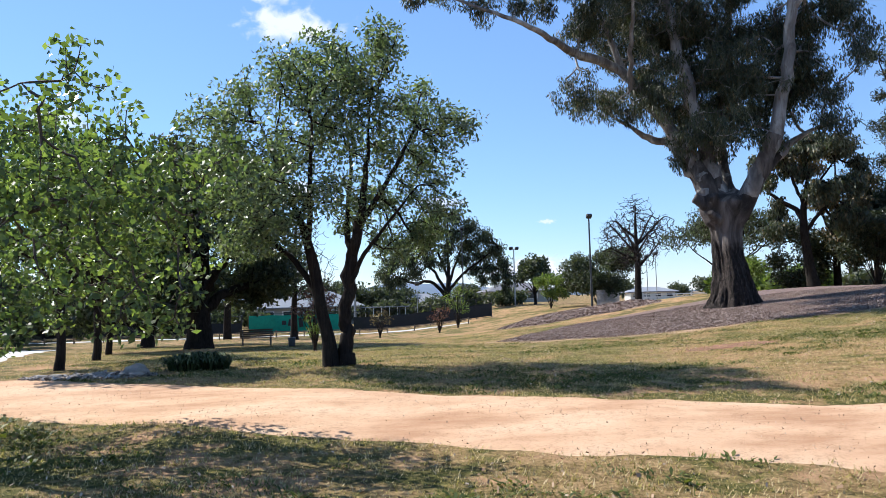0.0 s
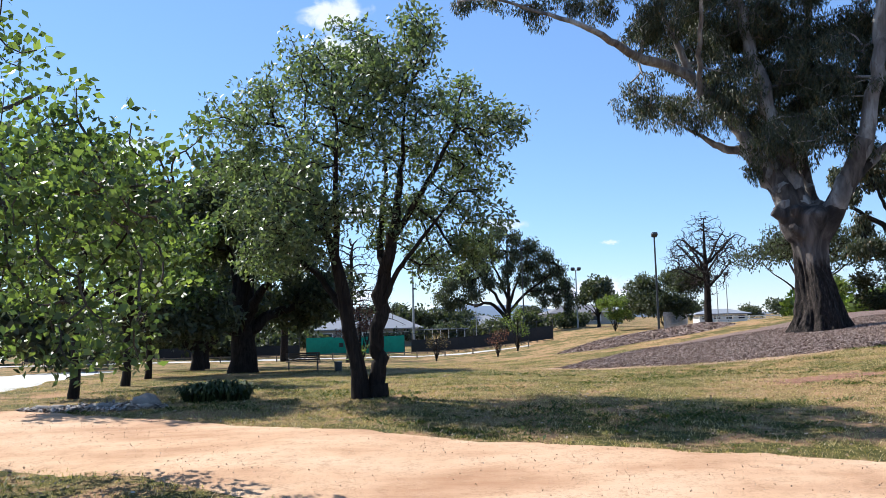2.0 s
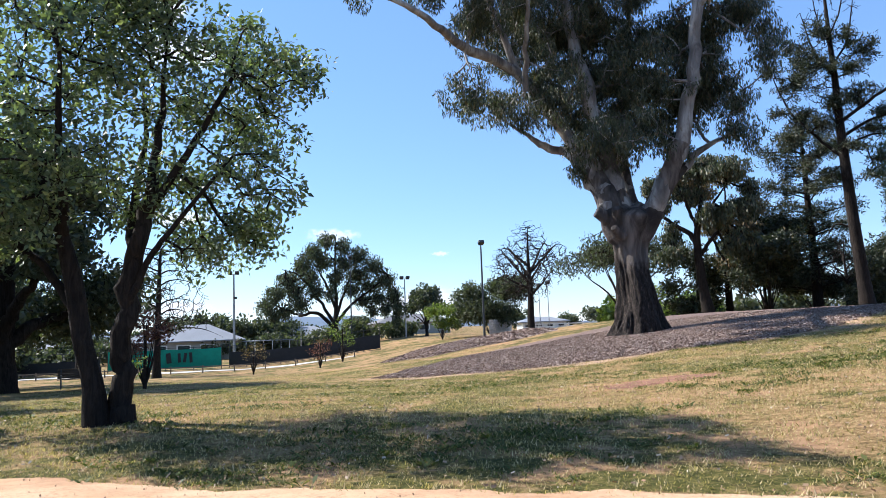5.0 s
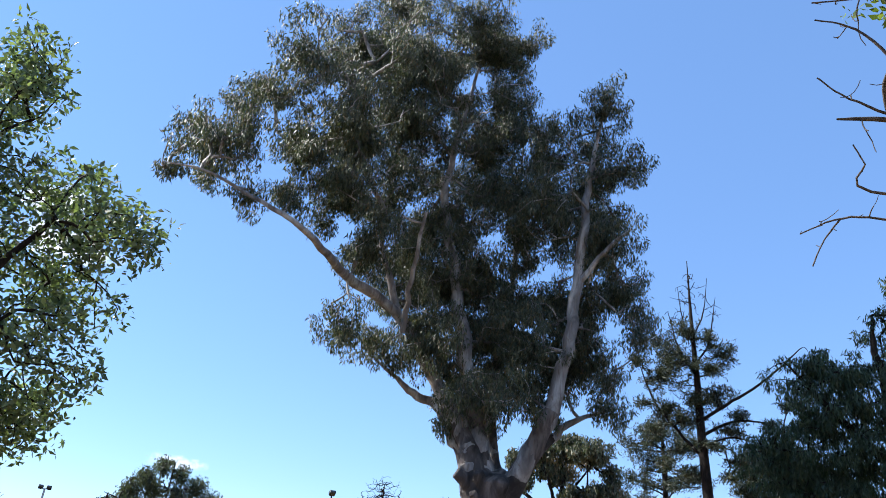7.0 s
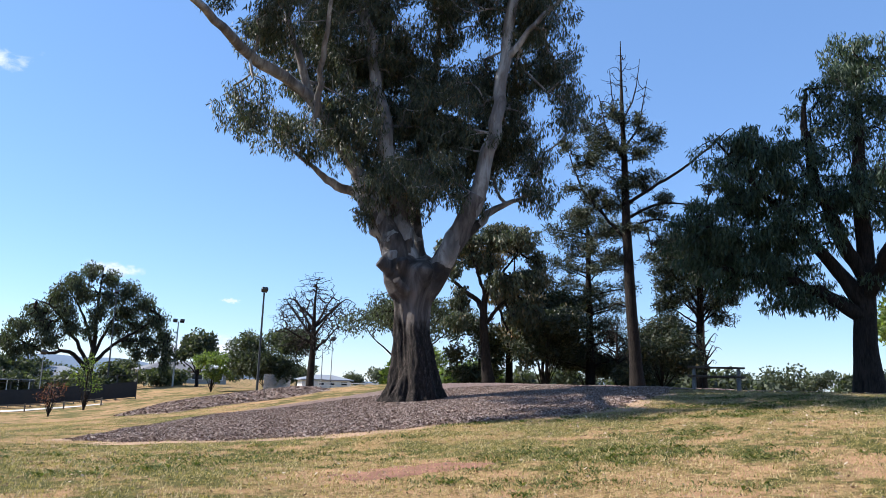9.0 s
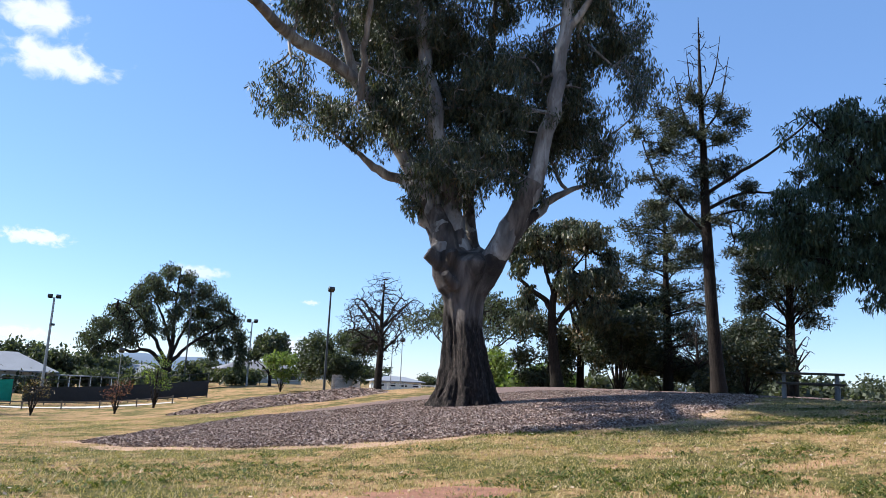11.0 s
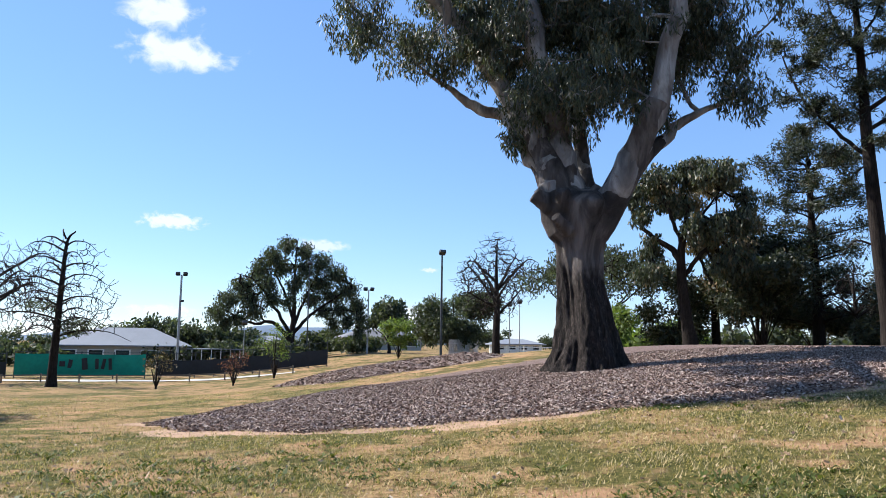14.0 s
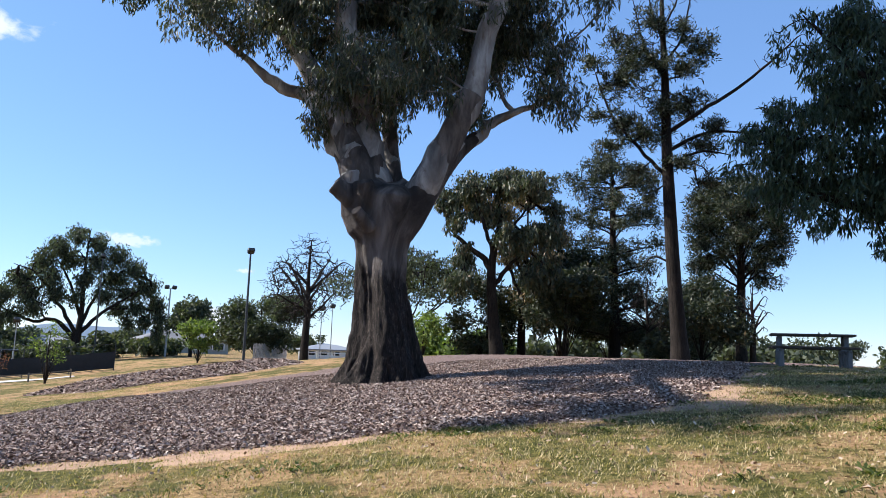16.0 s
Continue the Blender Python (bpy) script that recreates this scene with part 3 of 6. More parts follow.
gum_limbs = [
    [(-0.7, -0.15, 4.0, 0.5), (-0.95, -0.05, 5.5, 0.42), (-1.5, 0.3, 6.7, 0.34), (-2.82, 0.8, 8.8, 0.28), (-4.1, 0.3, 10.7, 0.24), (-5.8, -0.6, 11.7, 0.23), (-7.2, -1.1, 12.7, 0.18), (-8.5, -1.2, 13.9, 0.14), (-10.5, -1.3, 15.0, 0.10), (-13.0, -1.5, 16.2, 0.06), (-14.9, -1.6, 16.5, 0.03)],
    [(-4.2, 0.3, 10.6, 0.2), (-4.8, -0.2, 12.4, 0.15), (-5.2, -0.6, 13.8, 0.13), (-5.1, -0.6, 14.8, 0.12), (-6.4, -0.4, 17.4, 0.1), (-7.0, -0.2, 20.4, 0.08), (-8.1, 0, 24.0, 0.04)],
    [(-0.75, 0.4, 4.0, 0.4), (-1.28, 0.8, 5.6, 0.27), (-1.88, 1.1, 6.6, 0.25), (-2.5, 1.4, 7.6, 0.2), (-3.4, 1.2, 7.9, 0.18), (-4.1, 0.9, 8.4, 0.10), (-4.75, 0.6, 8.85, 0.06), (-5.5, 0.4, 9.5, 0.02)],
    [(-0.42, 0.1, 4.0, 0.5), (-0.62, 0.1, 5.6, 0.36), (-1.0, 0.2, 7.6, 0.36), (-1.7, 0.4, 10.8, 0.30), (-2.3, 0.6, 13.7, 0.24), (-2.9, 0.8, 16.7, 0.19), (-2.7, 0.9, 19.1, 0.15), (-2.2, 1.0, 22.2, 0.1), (-1.6, 1.0, 25.6, 0.05)],
    [(0.05, 0.9, 4.3, 0.34), (-0.2, 1.3, 6.0, 0.24), (-0.32, 1.7, 7.6, 0.21), (-0.2, 2.2, 10.0, 0.17), (0.3, 2.8, 13.5, 0.13), (0.4, 3.2, 18.0, 0.08), (0.6, 3.4, 23.0, 0.04)],
    [(0.25, -0.1, 3.9, 0.46), (1.05, -0.3, 5.4, 0.38), (1.9, -0.5, 7.2, 0.32), (2.4, -0.6, 9.6, 0.27), (2.75, -0.7, 12.0, 0.23), (3.1, -0.6, 15.0, 0.20), (3.25, -0.4, 17.0, 0.15), (3.9, -0.2, 20.8, 0.05)],
    [(0.55, 0.4, 4.3, 0.3), (1.4, 0.8, 5.8, 0.24), (2.1, 1.2, 6.6, 0.19), (2.9, 1.6, 7.35, 0.13), (3.95, 2.0, 7.9, 0.06), (4.6, 2.2, 8.6, 0.02)],
    [(-3.9, -0.7, 9.8, 0.14), (-3.6, -1.8, 11.8, 0.1), (-3.2, -2.8, 14.0, 0.06)],
    [(2.8, -0.7, 12.2, 0.14), (3.9, -1.2, 13.6, 0.1), (4.8, -1.4, 14.4, 0.05)],
]
gum_blobs = []
for k, (u, w, ru, rw) in enumerate([(-13.27, 18.26, 2.0, 1.8), (-12.7, 20.8, 1.2, 1.0), (-9.5, 22.6, 1.9, 1.9), (-7.5, 24.4, 2.2, 2.0), (-4.6, 24.9, 2.5, 2.4), (-1.85, 25.3, 1.6, 1.8), (0.5, 24.7, 0.9, 1.3), (-0.4, 22.3, 1.5, 1.4), (-7.4, 19.5, 2.3, 2.3),
        (-4.35, 19.9, 2.6, 2.6), (-1.0, 19.4, 1.4, 1.5), (3.8, 20.6, 1.3, 1.6), (4.4, 17.9, 1.4, 1.6), (1.3, 18.6, 1.5, 1.7), (0.9, 15.5, 2.0, 1.9), (3.7, 14.3, 1.6, 2.1), (4.8, 12.6, 1.1, 1.5)]):
    gum_blobs.append((u, 0.6 * math.sin(k * 2.1) * ru - (0.5 if u < -9 else 0.0), w, ru, 1.4 * ru, rw))
for k, (u, w, ru, rw) in enumerate([(-6.1, 13.8, 1.4, 1.4), (-6.7, 10.7, 1.0, 1.3), (-5.1, 9.6, 1.3, 1.0), (-3.2, 12.9, 2.4, 2.4), (-0.95, 10.8, 2.3, 2.2), (-2.9, 9.7, 1.5, 1.5), (0.9, 10.0, 1.8, 1.6), (3.3, 9.7, 1.6, 1.4), (4.1, 8.0, 0.8, 1.0),
        (-0.3, 7.6, 1.9, 1.2), (-2.2, 6.7, 0.4, 0.6), (2.4, 12.0, 1.5, 1.4), (-10.1, 16.6, 0.9, 0.8), (-11.5, 16.0, 1.1, 0.5), (-5.8, 28.2, 2.4, 2.0), (-2.6, 16.4, 2.4, 2.0), (-5.2, 16.4, 1.6, 1.8), (-7.2, 16.6, 1.4, 1.2), (-1.0, 13.3, 2.0, 1.6), (2.2, 16.6, 1.4, 1.2), (5.2, 10.9, 0.9, 1.0), (-9.2, 18.6, 0.9, 1.3), (1.8, 7.6, 1.0, 0.8), (-0.6, 17.4, 1.4, 1.2), (-4.2, 22.4, 2.0, 1.4)]):
    gum_blobs.append((u, 0.7 + 0.6 * math.cos(k * 1.7) * ru, w, ru, 1.4 * ru, rw))
gum_blobs += [(u, -1.0, w, ru, ru, rw) for u, w, ru, rw in [(-14.6, 16.7, 0.9, 0.5), (-13.0, 16.6, 1.0, 0.5), (-9.2, 15.2, 0.9, 0.6), (-7.6, 14.4, 0.8, 0.7), (-11.8, 18.8, 1.2, 1.2), (-14.2, 18.9, 0.9, 0.8), (-10.6, 20.6, 1.2, 1.1), (-11.6, 21.2, 1.0, 0.8)]]
gum_blobs = [forward([b], (1.0, 0.3)[k % 2])[0] for k, b in enumerate(gum_blobs)]
fill = np.random.RandomState(12)
for k in range(92):
    w = fill.uniform(9.5, 25.5)
    lo, hi = np.interp(w, [9, 13, 16, 20, 24, 26], [-4.6, -5.8, -7.4, -8.8, -8.4, -6.0]), np.interp(w, [9, 13, 17, 20, 22, 26], [3.8, 4.6, 4.4, 3.2, 0.6, -0.6])
    u = fill.uniform(lo, hi)
    v = fill.uniform(-6.0 if u < -5.5 else 0.3, 5.0)
    k = 1 + v / 30
    gum_blobs.append((u * k, v, 0.6 + (w - 0.6) * k, fill.uniform(0.7, 1.2), fill.uniform(0.8, 1.4), fill.uniform(0.6, 1.1)))
# extra leaf masses, added to throw more shade on the ground to the right
gum_blobs += [(u, v, w, 1.15, 1.2, 0.95) for u, v, w in [(-7.7, -1.1, 16.2), (-8.4, -3.6, 16.0), (-7.2, -2.4, 17.4), (-6.4, -3.0, 14.6), (-4.6, -3.8, 13.0), (-6.8, -0.6, 18.0), (-9.0, -2.4, 17.6), (-5.4, -2.2, 12.6), (-6.0, -3.4, 16.6)]]
for k in range(18):
    gum_blobs.append((fill.uniform(-2.6, 2.8), fill.uniform(0.4, 4.5), fill.uniform(7.6, 10.5), fill.uniform(0.6, 1.0), fill.uniform(0.7, 1.2), fill.uniform(0.5, 0.8)))
gum_blobs = turned(gum_blobs)
gum_limbs = [forward(b) for b in gum_limbs]


def gum_trunk(name):
    """The fluted trunk: flared at the base, pinched at the waist, swelling into the fork."""
    sides, rows = 72, 84
    v = []
    for i in range(rows):
        s = i / (rows - 1)
        z = -0.25 + s * 5.25
        flare = 0.24 * math.exp(-max(z, 0) / 0.4)
        r = float(np.interp(z, [-0.3, 0.3, 1.0, 1.8, 2.5, 3.2, 3.9, 4.5, 4.8, 5.0], [0.86, 0.83, 0.75, 0.66, 0.58, 0.59, 0.70, 0.86, 0.66, 0.3])) + flare
        cu = float(np.interp(z, [0, 1.3, 2.5, 3.5, 4.2, 4.8], [-0.1, -0.16, -0.27, -0.24, -0.16, -0.1]))
        for j in range(sides):
            a = j / sides * 2 * math.pi
            flute = 0.10 * math.sin(5 * a + 0.5 * z) + 0.07 * math.sin(8 * a - 0.4 * z + 1) + 0.035 * math.sin(15 * a + z)
            bulge = 0.22 * max(0, math.cos(a - 3.5)) ** 3 * math.exp(-((z - 4.5) / 0.45) ** 2) + 0.16 * max(0, math.cos(a - 5.2)) ** 3 * math.exp(-((z - 4.3) / 0.6) ** 2)
            bulge -= 0.34 * max(0, math.cos(a - 4.0)) ** 10 * math.exp(-((z - 1.4) / 1.4) ** 2)
            rough = 0.03 * noise.noise(Vector((math.cos(a) * 4, math.sin(a) * 4, z * 1.2))) - 0.085 * abs(noise.noise(Vector((math.cos(a) * 11, math.sin(a) * 11, z * 1.1)))) * 2.4 * (1 - hsm(z, 2.2, 3.6)) + 0.09 * math.exp(-max(z, 0) / 1.3) * noise.noise(Vector((math.cos(a) * 9, math.sin(a) * 9, z * 4)))
            k = r * (1 + flute * (0.55 + 0.6 * math.exp(-max(z, 0) / 1.0)) + rough) + bulge
            u, w = cu + k * math.cos(a) * 1.08, k * math.sin(a) * 0.95
            q = u * RIGHT + w * AWAY
            v.append((q[0], q[1], z + 0.18 * hsm(z, 4.4, 5.3) * math.sin(2 * a + 1)))
    f = []
    for i in range(rows - 1):
        for j in range(sides):
            a, b = i * sides + j, i * sides + (j + 1) % sides
            f.append((a, b, b + sides, a + sides))
    me = mesh_from(name, v, f, GUM_TRUNK, True)
    return me


gum = build_tree("gum_tree", GUM_X, GUM_Y, [[(0, 0, 0, 0.3), (-0.2 * RIGHT[0], -0.2 * RIGHT[1], 2, 0.3), (-0.2 * RIGHT[0], -0.2 * RIGHT[1], 4.4, 0.3)]] + [turned([(u, v, w, r * 0.92) for u, v, w, r in b]) for b in gum_limbs], gum_blobs, GUM_LIMB, GUM_LEAF, 11,
    "huge old gum with fluted trunk and smooth grey limbs", density=23, per=84, spread=0.26, size=0.18, style="hang", ratio=0.22, shell=0.68, tip=0.014, sides=10, lumps=0.07, sag=0.06)
for ob in list(gum.children):
    if ob.name.startswith("trunk"):
        bpy.data.objects.remove(ob)


def fused_trunk():
    """Trunk, limb roots and a sawn stub grown together into one skin."""
    bm = bmesh.new()
    me = gum_trunk("trunk")
    bm.from_mesh(me)
    bpy.data.meshes.remove(me)
    roots = [turned(b)[:3] for b in gum_limbs[:1] + gum_limbs[2:7]]
    stubs = [[(-0.5, -0.3, 4.1, 0.34), (-1.0, -0.45, 4.45, 0.27), (-1.42, -0.6, 4.75, 0.22)], [(-0.5, -0.6, 3.7, 0.2), (-0.72, -0.95, 3.95, 0.15), (-0.8, -1.05, 4.05, 0.14)], [(-0.4, -0.4, 4.2, 0.3), (-0.6, -0.75, 4.65, 0.22), (-0.65, -0.85, 4.8, 0.18)]]
    heart = turned([(-0.2, 0, 2.6, 0.25), (-0.2, 0, 3.4, 0.34)])
    roots = [heart + r for r in roots]
    for k, line in enumerate(roots + [turned(b) for b in stubs]):
        p = smooth_line(line, 14)
        if k < len(roots):
            p[:, 3] *= np.interp(np.arange(14), [0, 5, 13], [1.0, 1.02, 0.92])
        v, f = tube(p[:, :3], p[:, 3], 18, 0.08, k)
        tmp = mesh_from("t", v, f, GUM_TRUNK)
        bm.from_mesh(tmp)
        bpy.data.meshes.remove(tmp)
    bmesh.ops.holes_fill(bm, edges=[e for e in bm.edges if e.is_boundary], sides=0)
    bmesh.ops.recalc_face_normals(bm, faces=bm.faces[:])
    ob = part("trunk", bm_mesh("trunk", bm, GUM_TRUNK, True), gum, "fluted brown trunk with rough bark at its foot")
    fuse = ob.modifiers.new("fuse", "REMESH")
    fuse.mode = "VOXEL"
    fuse.voxel_size = 0.03
    fuse.use_smooth_shade = True
    ease = ob.modifiers.new("ease", "SMOOTH")
    ease.factor = 0.5
    ease.iterations = 1


fused_trunk()
tagged(new("bare_soil", sheet("bare_soil", np.arange(5.5, 8.7, 0.08), np.arange(15.2, 17.0, 0.08),
    lambda x, y: height(x, y) + np.clip((1 - np.hypot((x - 7.05) / 1.15, (y - 16.1) / 0.5) + 0.35 * ripple(x, y, 4.0)) * 0.06, -0.03, 0.012), plain("red_soil", (0.26, 0.125, 0.08), 0.95, 0, 30, 0.5),
    lambda x, y: np.hypot((x - 7.05) / 1.15, (y - 16.1) / 0.5) < 1.45)), "patch of reddish bare soil in the grass", "soil", kind="structure")

# ---- trees of the lawn ----
build_tree("ash_tree", -2.1, 14.9, [
    [(-0.16, 0, 0, 0.2), (-0.23, 0, 0.6, 0.14), (-0.37, 0, 1.24, 0.13), (-0.5, 0, 2.11, 0.12), (-0.74, 0, 3.0, 0.075), (-1.15, 0.2, 4.0, 0.04), (-1.6, 0.2, 5.2, 0.012)],
    [(0.15, 0.05, -0.1, 0.21), (0.17, 0.05, 0.5, 0.15), (0.17, 0.05, 1.02, 0.14), (0.24, 0, 1.9, 0.14), (0.37, 0, 2.55, 0.12), (0.55, 0, 3.43, 0.085), (0.66, 0, 4.33, 0.05), (0.75, 0, 5.6, 0.015)],
    [(0.2, 0, 1.55, 0.06), (0.5, -0.2, 2.2, 0.048), (0.95, -0.4, 2.8, 0.035), (1.7, -0.6, 3.7, 0.018)],
    [(-0.4, 0, 1.5, 0.08), (-0.9, 0.3, 2.2, 0.06), (-1.6, 0.5, 2.9, 0.04), (-2.3, 0.5, 4.2, 0.02)],
    [(0.3, 0, 2.3, 0.08), (0.2, 0.6, 3.2, 0.06), (0.3, 1.2, 4.4, 0.04), (0.2, 1.5, 5.5, 0.02)],
    [(0.45, 0, 2.9, 0.07), (1.1, -0.2, 3.9, 0.05), (1.7, -0.2, 5.0, 0.03)],
    [(-0.6, 0, 2.6, 0.07), (-0.5, -0.8, 3.6, 0.05), (-0.4, -1.3, 4.9, 0.025)]],
    [(u, 0.8 * math.sin(k * 2.3), w, ru, 1.15 * ru + 0.3, rw) for k, (u, w, ru, rw) in enumerate([(-2.5, 5.1, 0.75, 0.55), (-1.9, 5.8, 0.65, 0.6), (-0.95, 6.0, 0.65, 0.65), (-0.5, 6.6, 0.4, 0.35), (0.2, 6.3, 0.65, 0.55), (1.1, 6.5, 0.5, 0.5), (1.75, 5.8, 0.65, 0.55), (2.3, 5.1, 0.65, 0.45), (2.85, 5.0, 0.25, 0.25),
        (-1.8, 4.5, 1.1, 0.65), (-0.5, 4.8, 1.1, 0.85), (0.85, 5.0, 1.1, 0.85), (1.95, 4.4, 0.8, 0.65), (-0.95, 3.5, 1.2, 0.7), (0.6, 3.55, 1.1, 0.75), (1.9, 3.3, 0.8, 0.65), (-1.2, 2.8, 0.75, 0.4), (1.3, 2.5, 0.8, 0.45), (0.0, 5.7, 0.9, 0.7), (-0.2, 6.7, 0.5, 0.3), (-2.6, 4.3, 0.6, 0.45), (0.6, 6.0, 0.6, 0.5), (-2.1, 3.5, 0.8, 0.6), (-1.9, 2.6, 0.7, 0.4), (0.9, 6.7, 0.35, 0.35), (2.0, 2.7, 0.5, 0.35)])],
    DARK_BARK, ASH_LEAF, 21, "twin-trunked ash with a light open green crown", density=78, per=31, spread=0.155, size=0.1, ratio=0.44, tip=0.006, sides=10, sag=-0.05)

MAPLE = 0.82
build_tree("maple_tree", -7.3, 8.05, [[tuple(MAPLE * v for v in p[:2]) + (1.5 + MAPLE * (p[2] - 1.5) if p[2] > 0 else 0.0, p[3]) for p in b] for b in [
    [(0, 0, 0, 0.26), (0.1, 0, 1.2, 0.2), (0.2, 0, 2.4, 0.17), (0.3, 0.1, 4.2, 0.1), (0.5, 0.2, 6.2, 0.04)],
    [(0.12, 0, 1.5, 0.072), (1.2, 0.3, 2.4, 0.054), (2.6, 0.4, 3.0, 0.036), (4.6, 0.3, 3.2, 0.006)],
    [(0.2, 0, 2.2, 0.066), (1.0, -0.8, 3.2, 0.048), (2.1, -1.3, 3.9, 0.02), (2.9, -1.5, 4.2, 0.006)],
    [(0.25, 0, 2.8, 0.060), (1.2, 1.0, 3.9, 0.042), (2.4, 1.8, 4.9, 0.018)],
    [(0.1, 0, 2.0, 0.060), (-1.2, 0.6, 3.0, 0.042), (-2.4, 0.8, 4.4, 0.018)]]],
    [(MAPLE * x, MAPLE * y, 1.5 + MAPLE * (z - 1.5), MAPLE * a, MAPLE * b, MAPLE * c) for x, y, z, a, b, c in [(0.3, 0.2, 4.6, 1.1, 1.1, 0.8), (3.2, -0.4, 2.2, 1.2, 1.1, 0.9), (2.2, -0.8, 1.6, 1.2, 1.0, 0.8), (4.2, -0.6, 1.6, 0.8, 0.8, 0.7), (3.6, -1.2, 2.9, 1.1, 1.0, 0.7), (1.2, -0.6, 1.0, 1.0, 0.9, 0.7), (2.0, 0.6, 4.0, 1.2, 1.2, 0.7), (3.5, 0.2, 3.3, 1.3, 1.3, 0.7), (2.5, 1.2, 2.4, 1.4, 1.2, 0.9), (4.4, 0.4, 2.5, 0.9, 1.0, 0.6), (1.3, 0.3, 3.0, 1.2, 1.2, 1.0), (1.8, 0.6, 1.2, 1.1, 0.9, 0.8), (3.4, 0.9, 1.6, 0.8, 0.7, 0.6), (2.0, -1.4, 3.8, 1.4, 1.1, 0.8), (3.4, -1.5, 4.4, 0.7, 0.7, 0.45),
     (2.8, -0.6, 3.7, 1.6, 1.4, 0.7), (4.5, -0.5, 3.3, 1.1, 1.2, 0.5), (-1.8, 0.6, 3.8, 1.5, 1.5, 1.4), (0.4, 1.6, 1.6, 1.1, 1.0, 0.9)]],
    GREY_BARK, MAPLE_LEAF, 31, "leafy bright green maple with drooping branches beside the track", density=30, per=30, spread=0.15, size=0.085, ratio=0.65, tip=0.006, sag=0.15)


def round_tree(name, x, y, tall, wide, bark, leaf, seed, label, bole=0.3, girth=0.3, low=0.48, **more):
    """A broad tree with a forked bole and a lumpy rounded crown."""
    rng = np.random.RandomState(seed)
    fork = tall * bole
    limbs = [[(0, 0, 0, girth * 1.25), (0.05, 0, fork * 0.3, girth), (0.0, 0.1, fork, girth * 0.85), (0.2, 0, tall * 0.55, girth * 0.5), (0.1, 0.1, tall * 0.85, girth * 0.15)]]
    blobs = [(0, 0, tall * 0.85, wide * 0.28, wide * 0.28, tall * 0.13)]
    n = 7
    for k in range(n):
        a = k / n * 6.283 + rng.uniform(-0.3, 0.3)
        r = wide * rng.uniform(0.3, 0.42)
        z = tall * rng.uniform(low, 0.72)
        c, s = math.cos(a), math.sin(a)
        limbs.append([(0, 0, fork * rng.uniform(0.75, 1.0), girth * 0.5), (c * r * 0.3, s * r * 0.3, fork + (z - fork) * 0.35, girth * 0.38), (c * r * 0.7, s * r * 0.7, fork + (z - fork) * 0.65, girth * 0.22), (c * r, s * r, z, girth * 0.08)])
        blobs.append((c * r, s * r, z, wide * 0.19, wide * 0.19, tall * 0.12))
        blobs.append((c * r * 0.55, s * r * 0.55, tall * rng.uniform(0.66, 0.82), wide * 0.2, wide * 0.2, tall * 0.11))
    return build_tree(name, x, y, limbs, blobs, bark, leaf, seed, label, **more)


def view_blobs(rows, deep=1.2):
    """Leafy masses (across, up, half-width, half-height), strewn a little in depth."""
    return [(u, 0.7 * math.sin(k * 2.3) * ru, w, ru, deep * ru, rw) for k, (u, w, ru, rw) in enumerate(rows)]


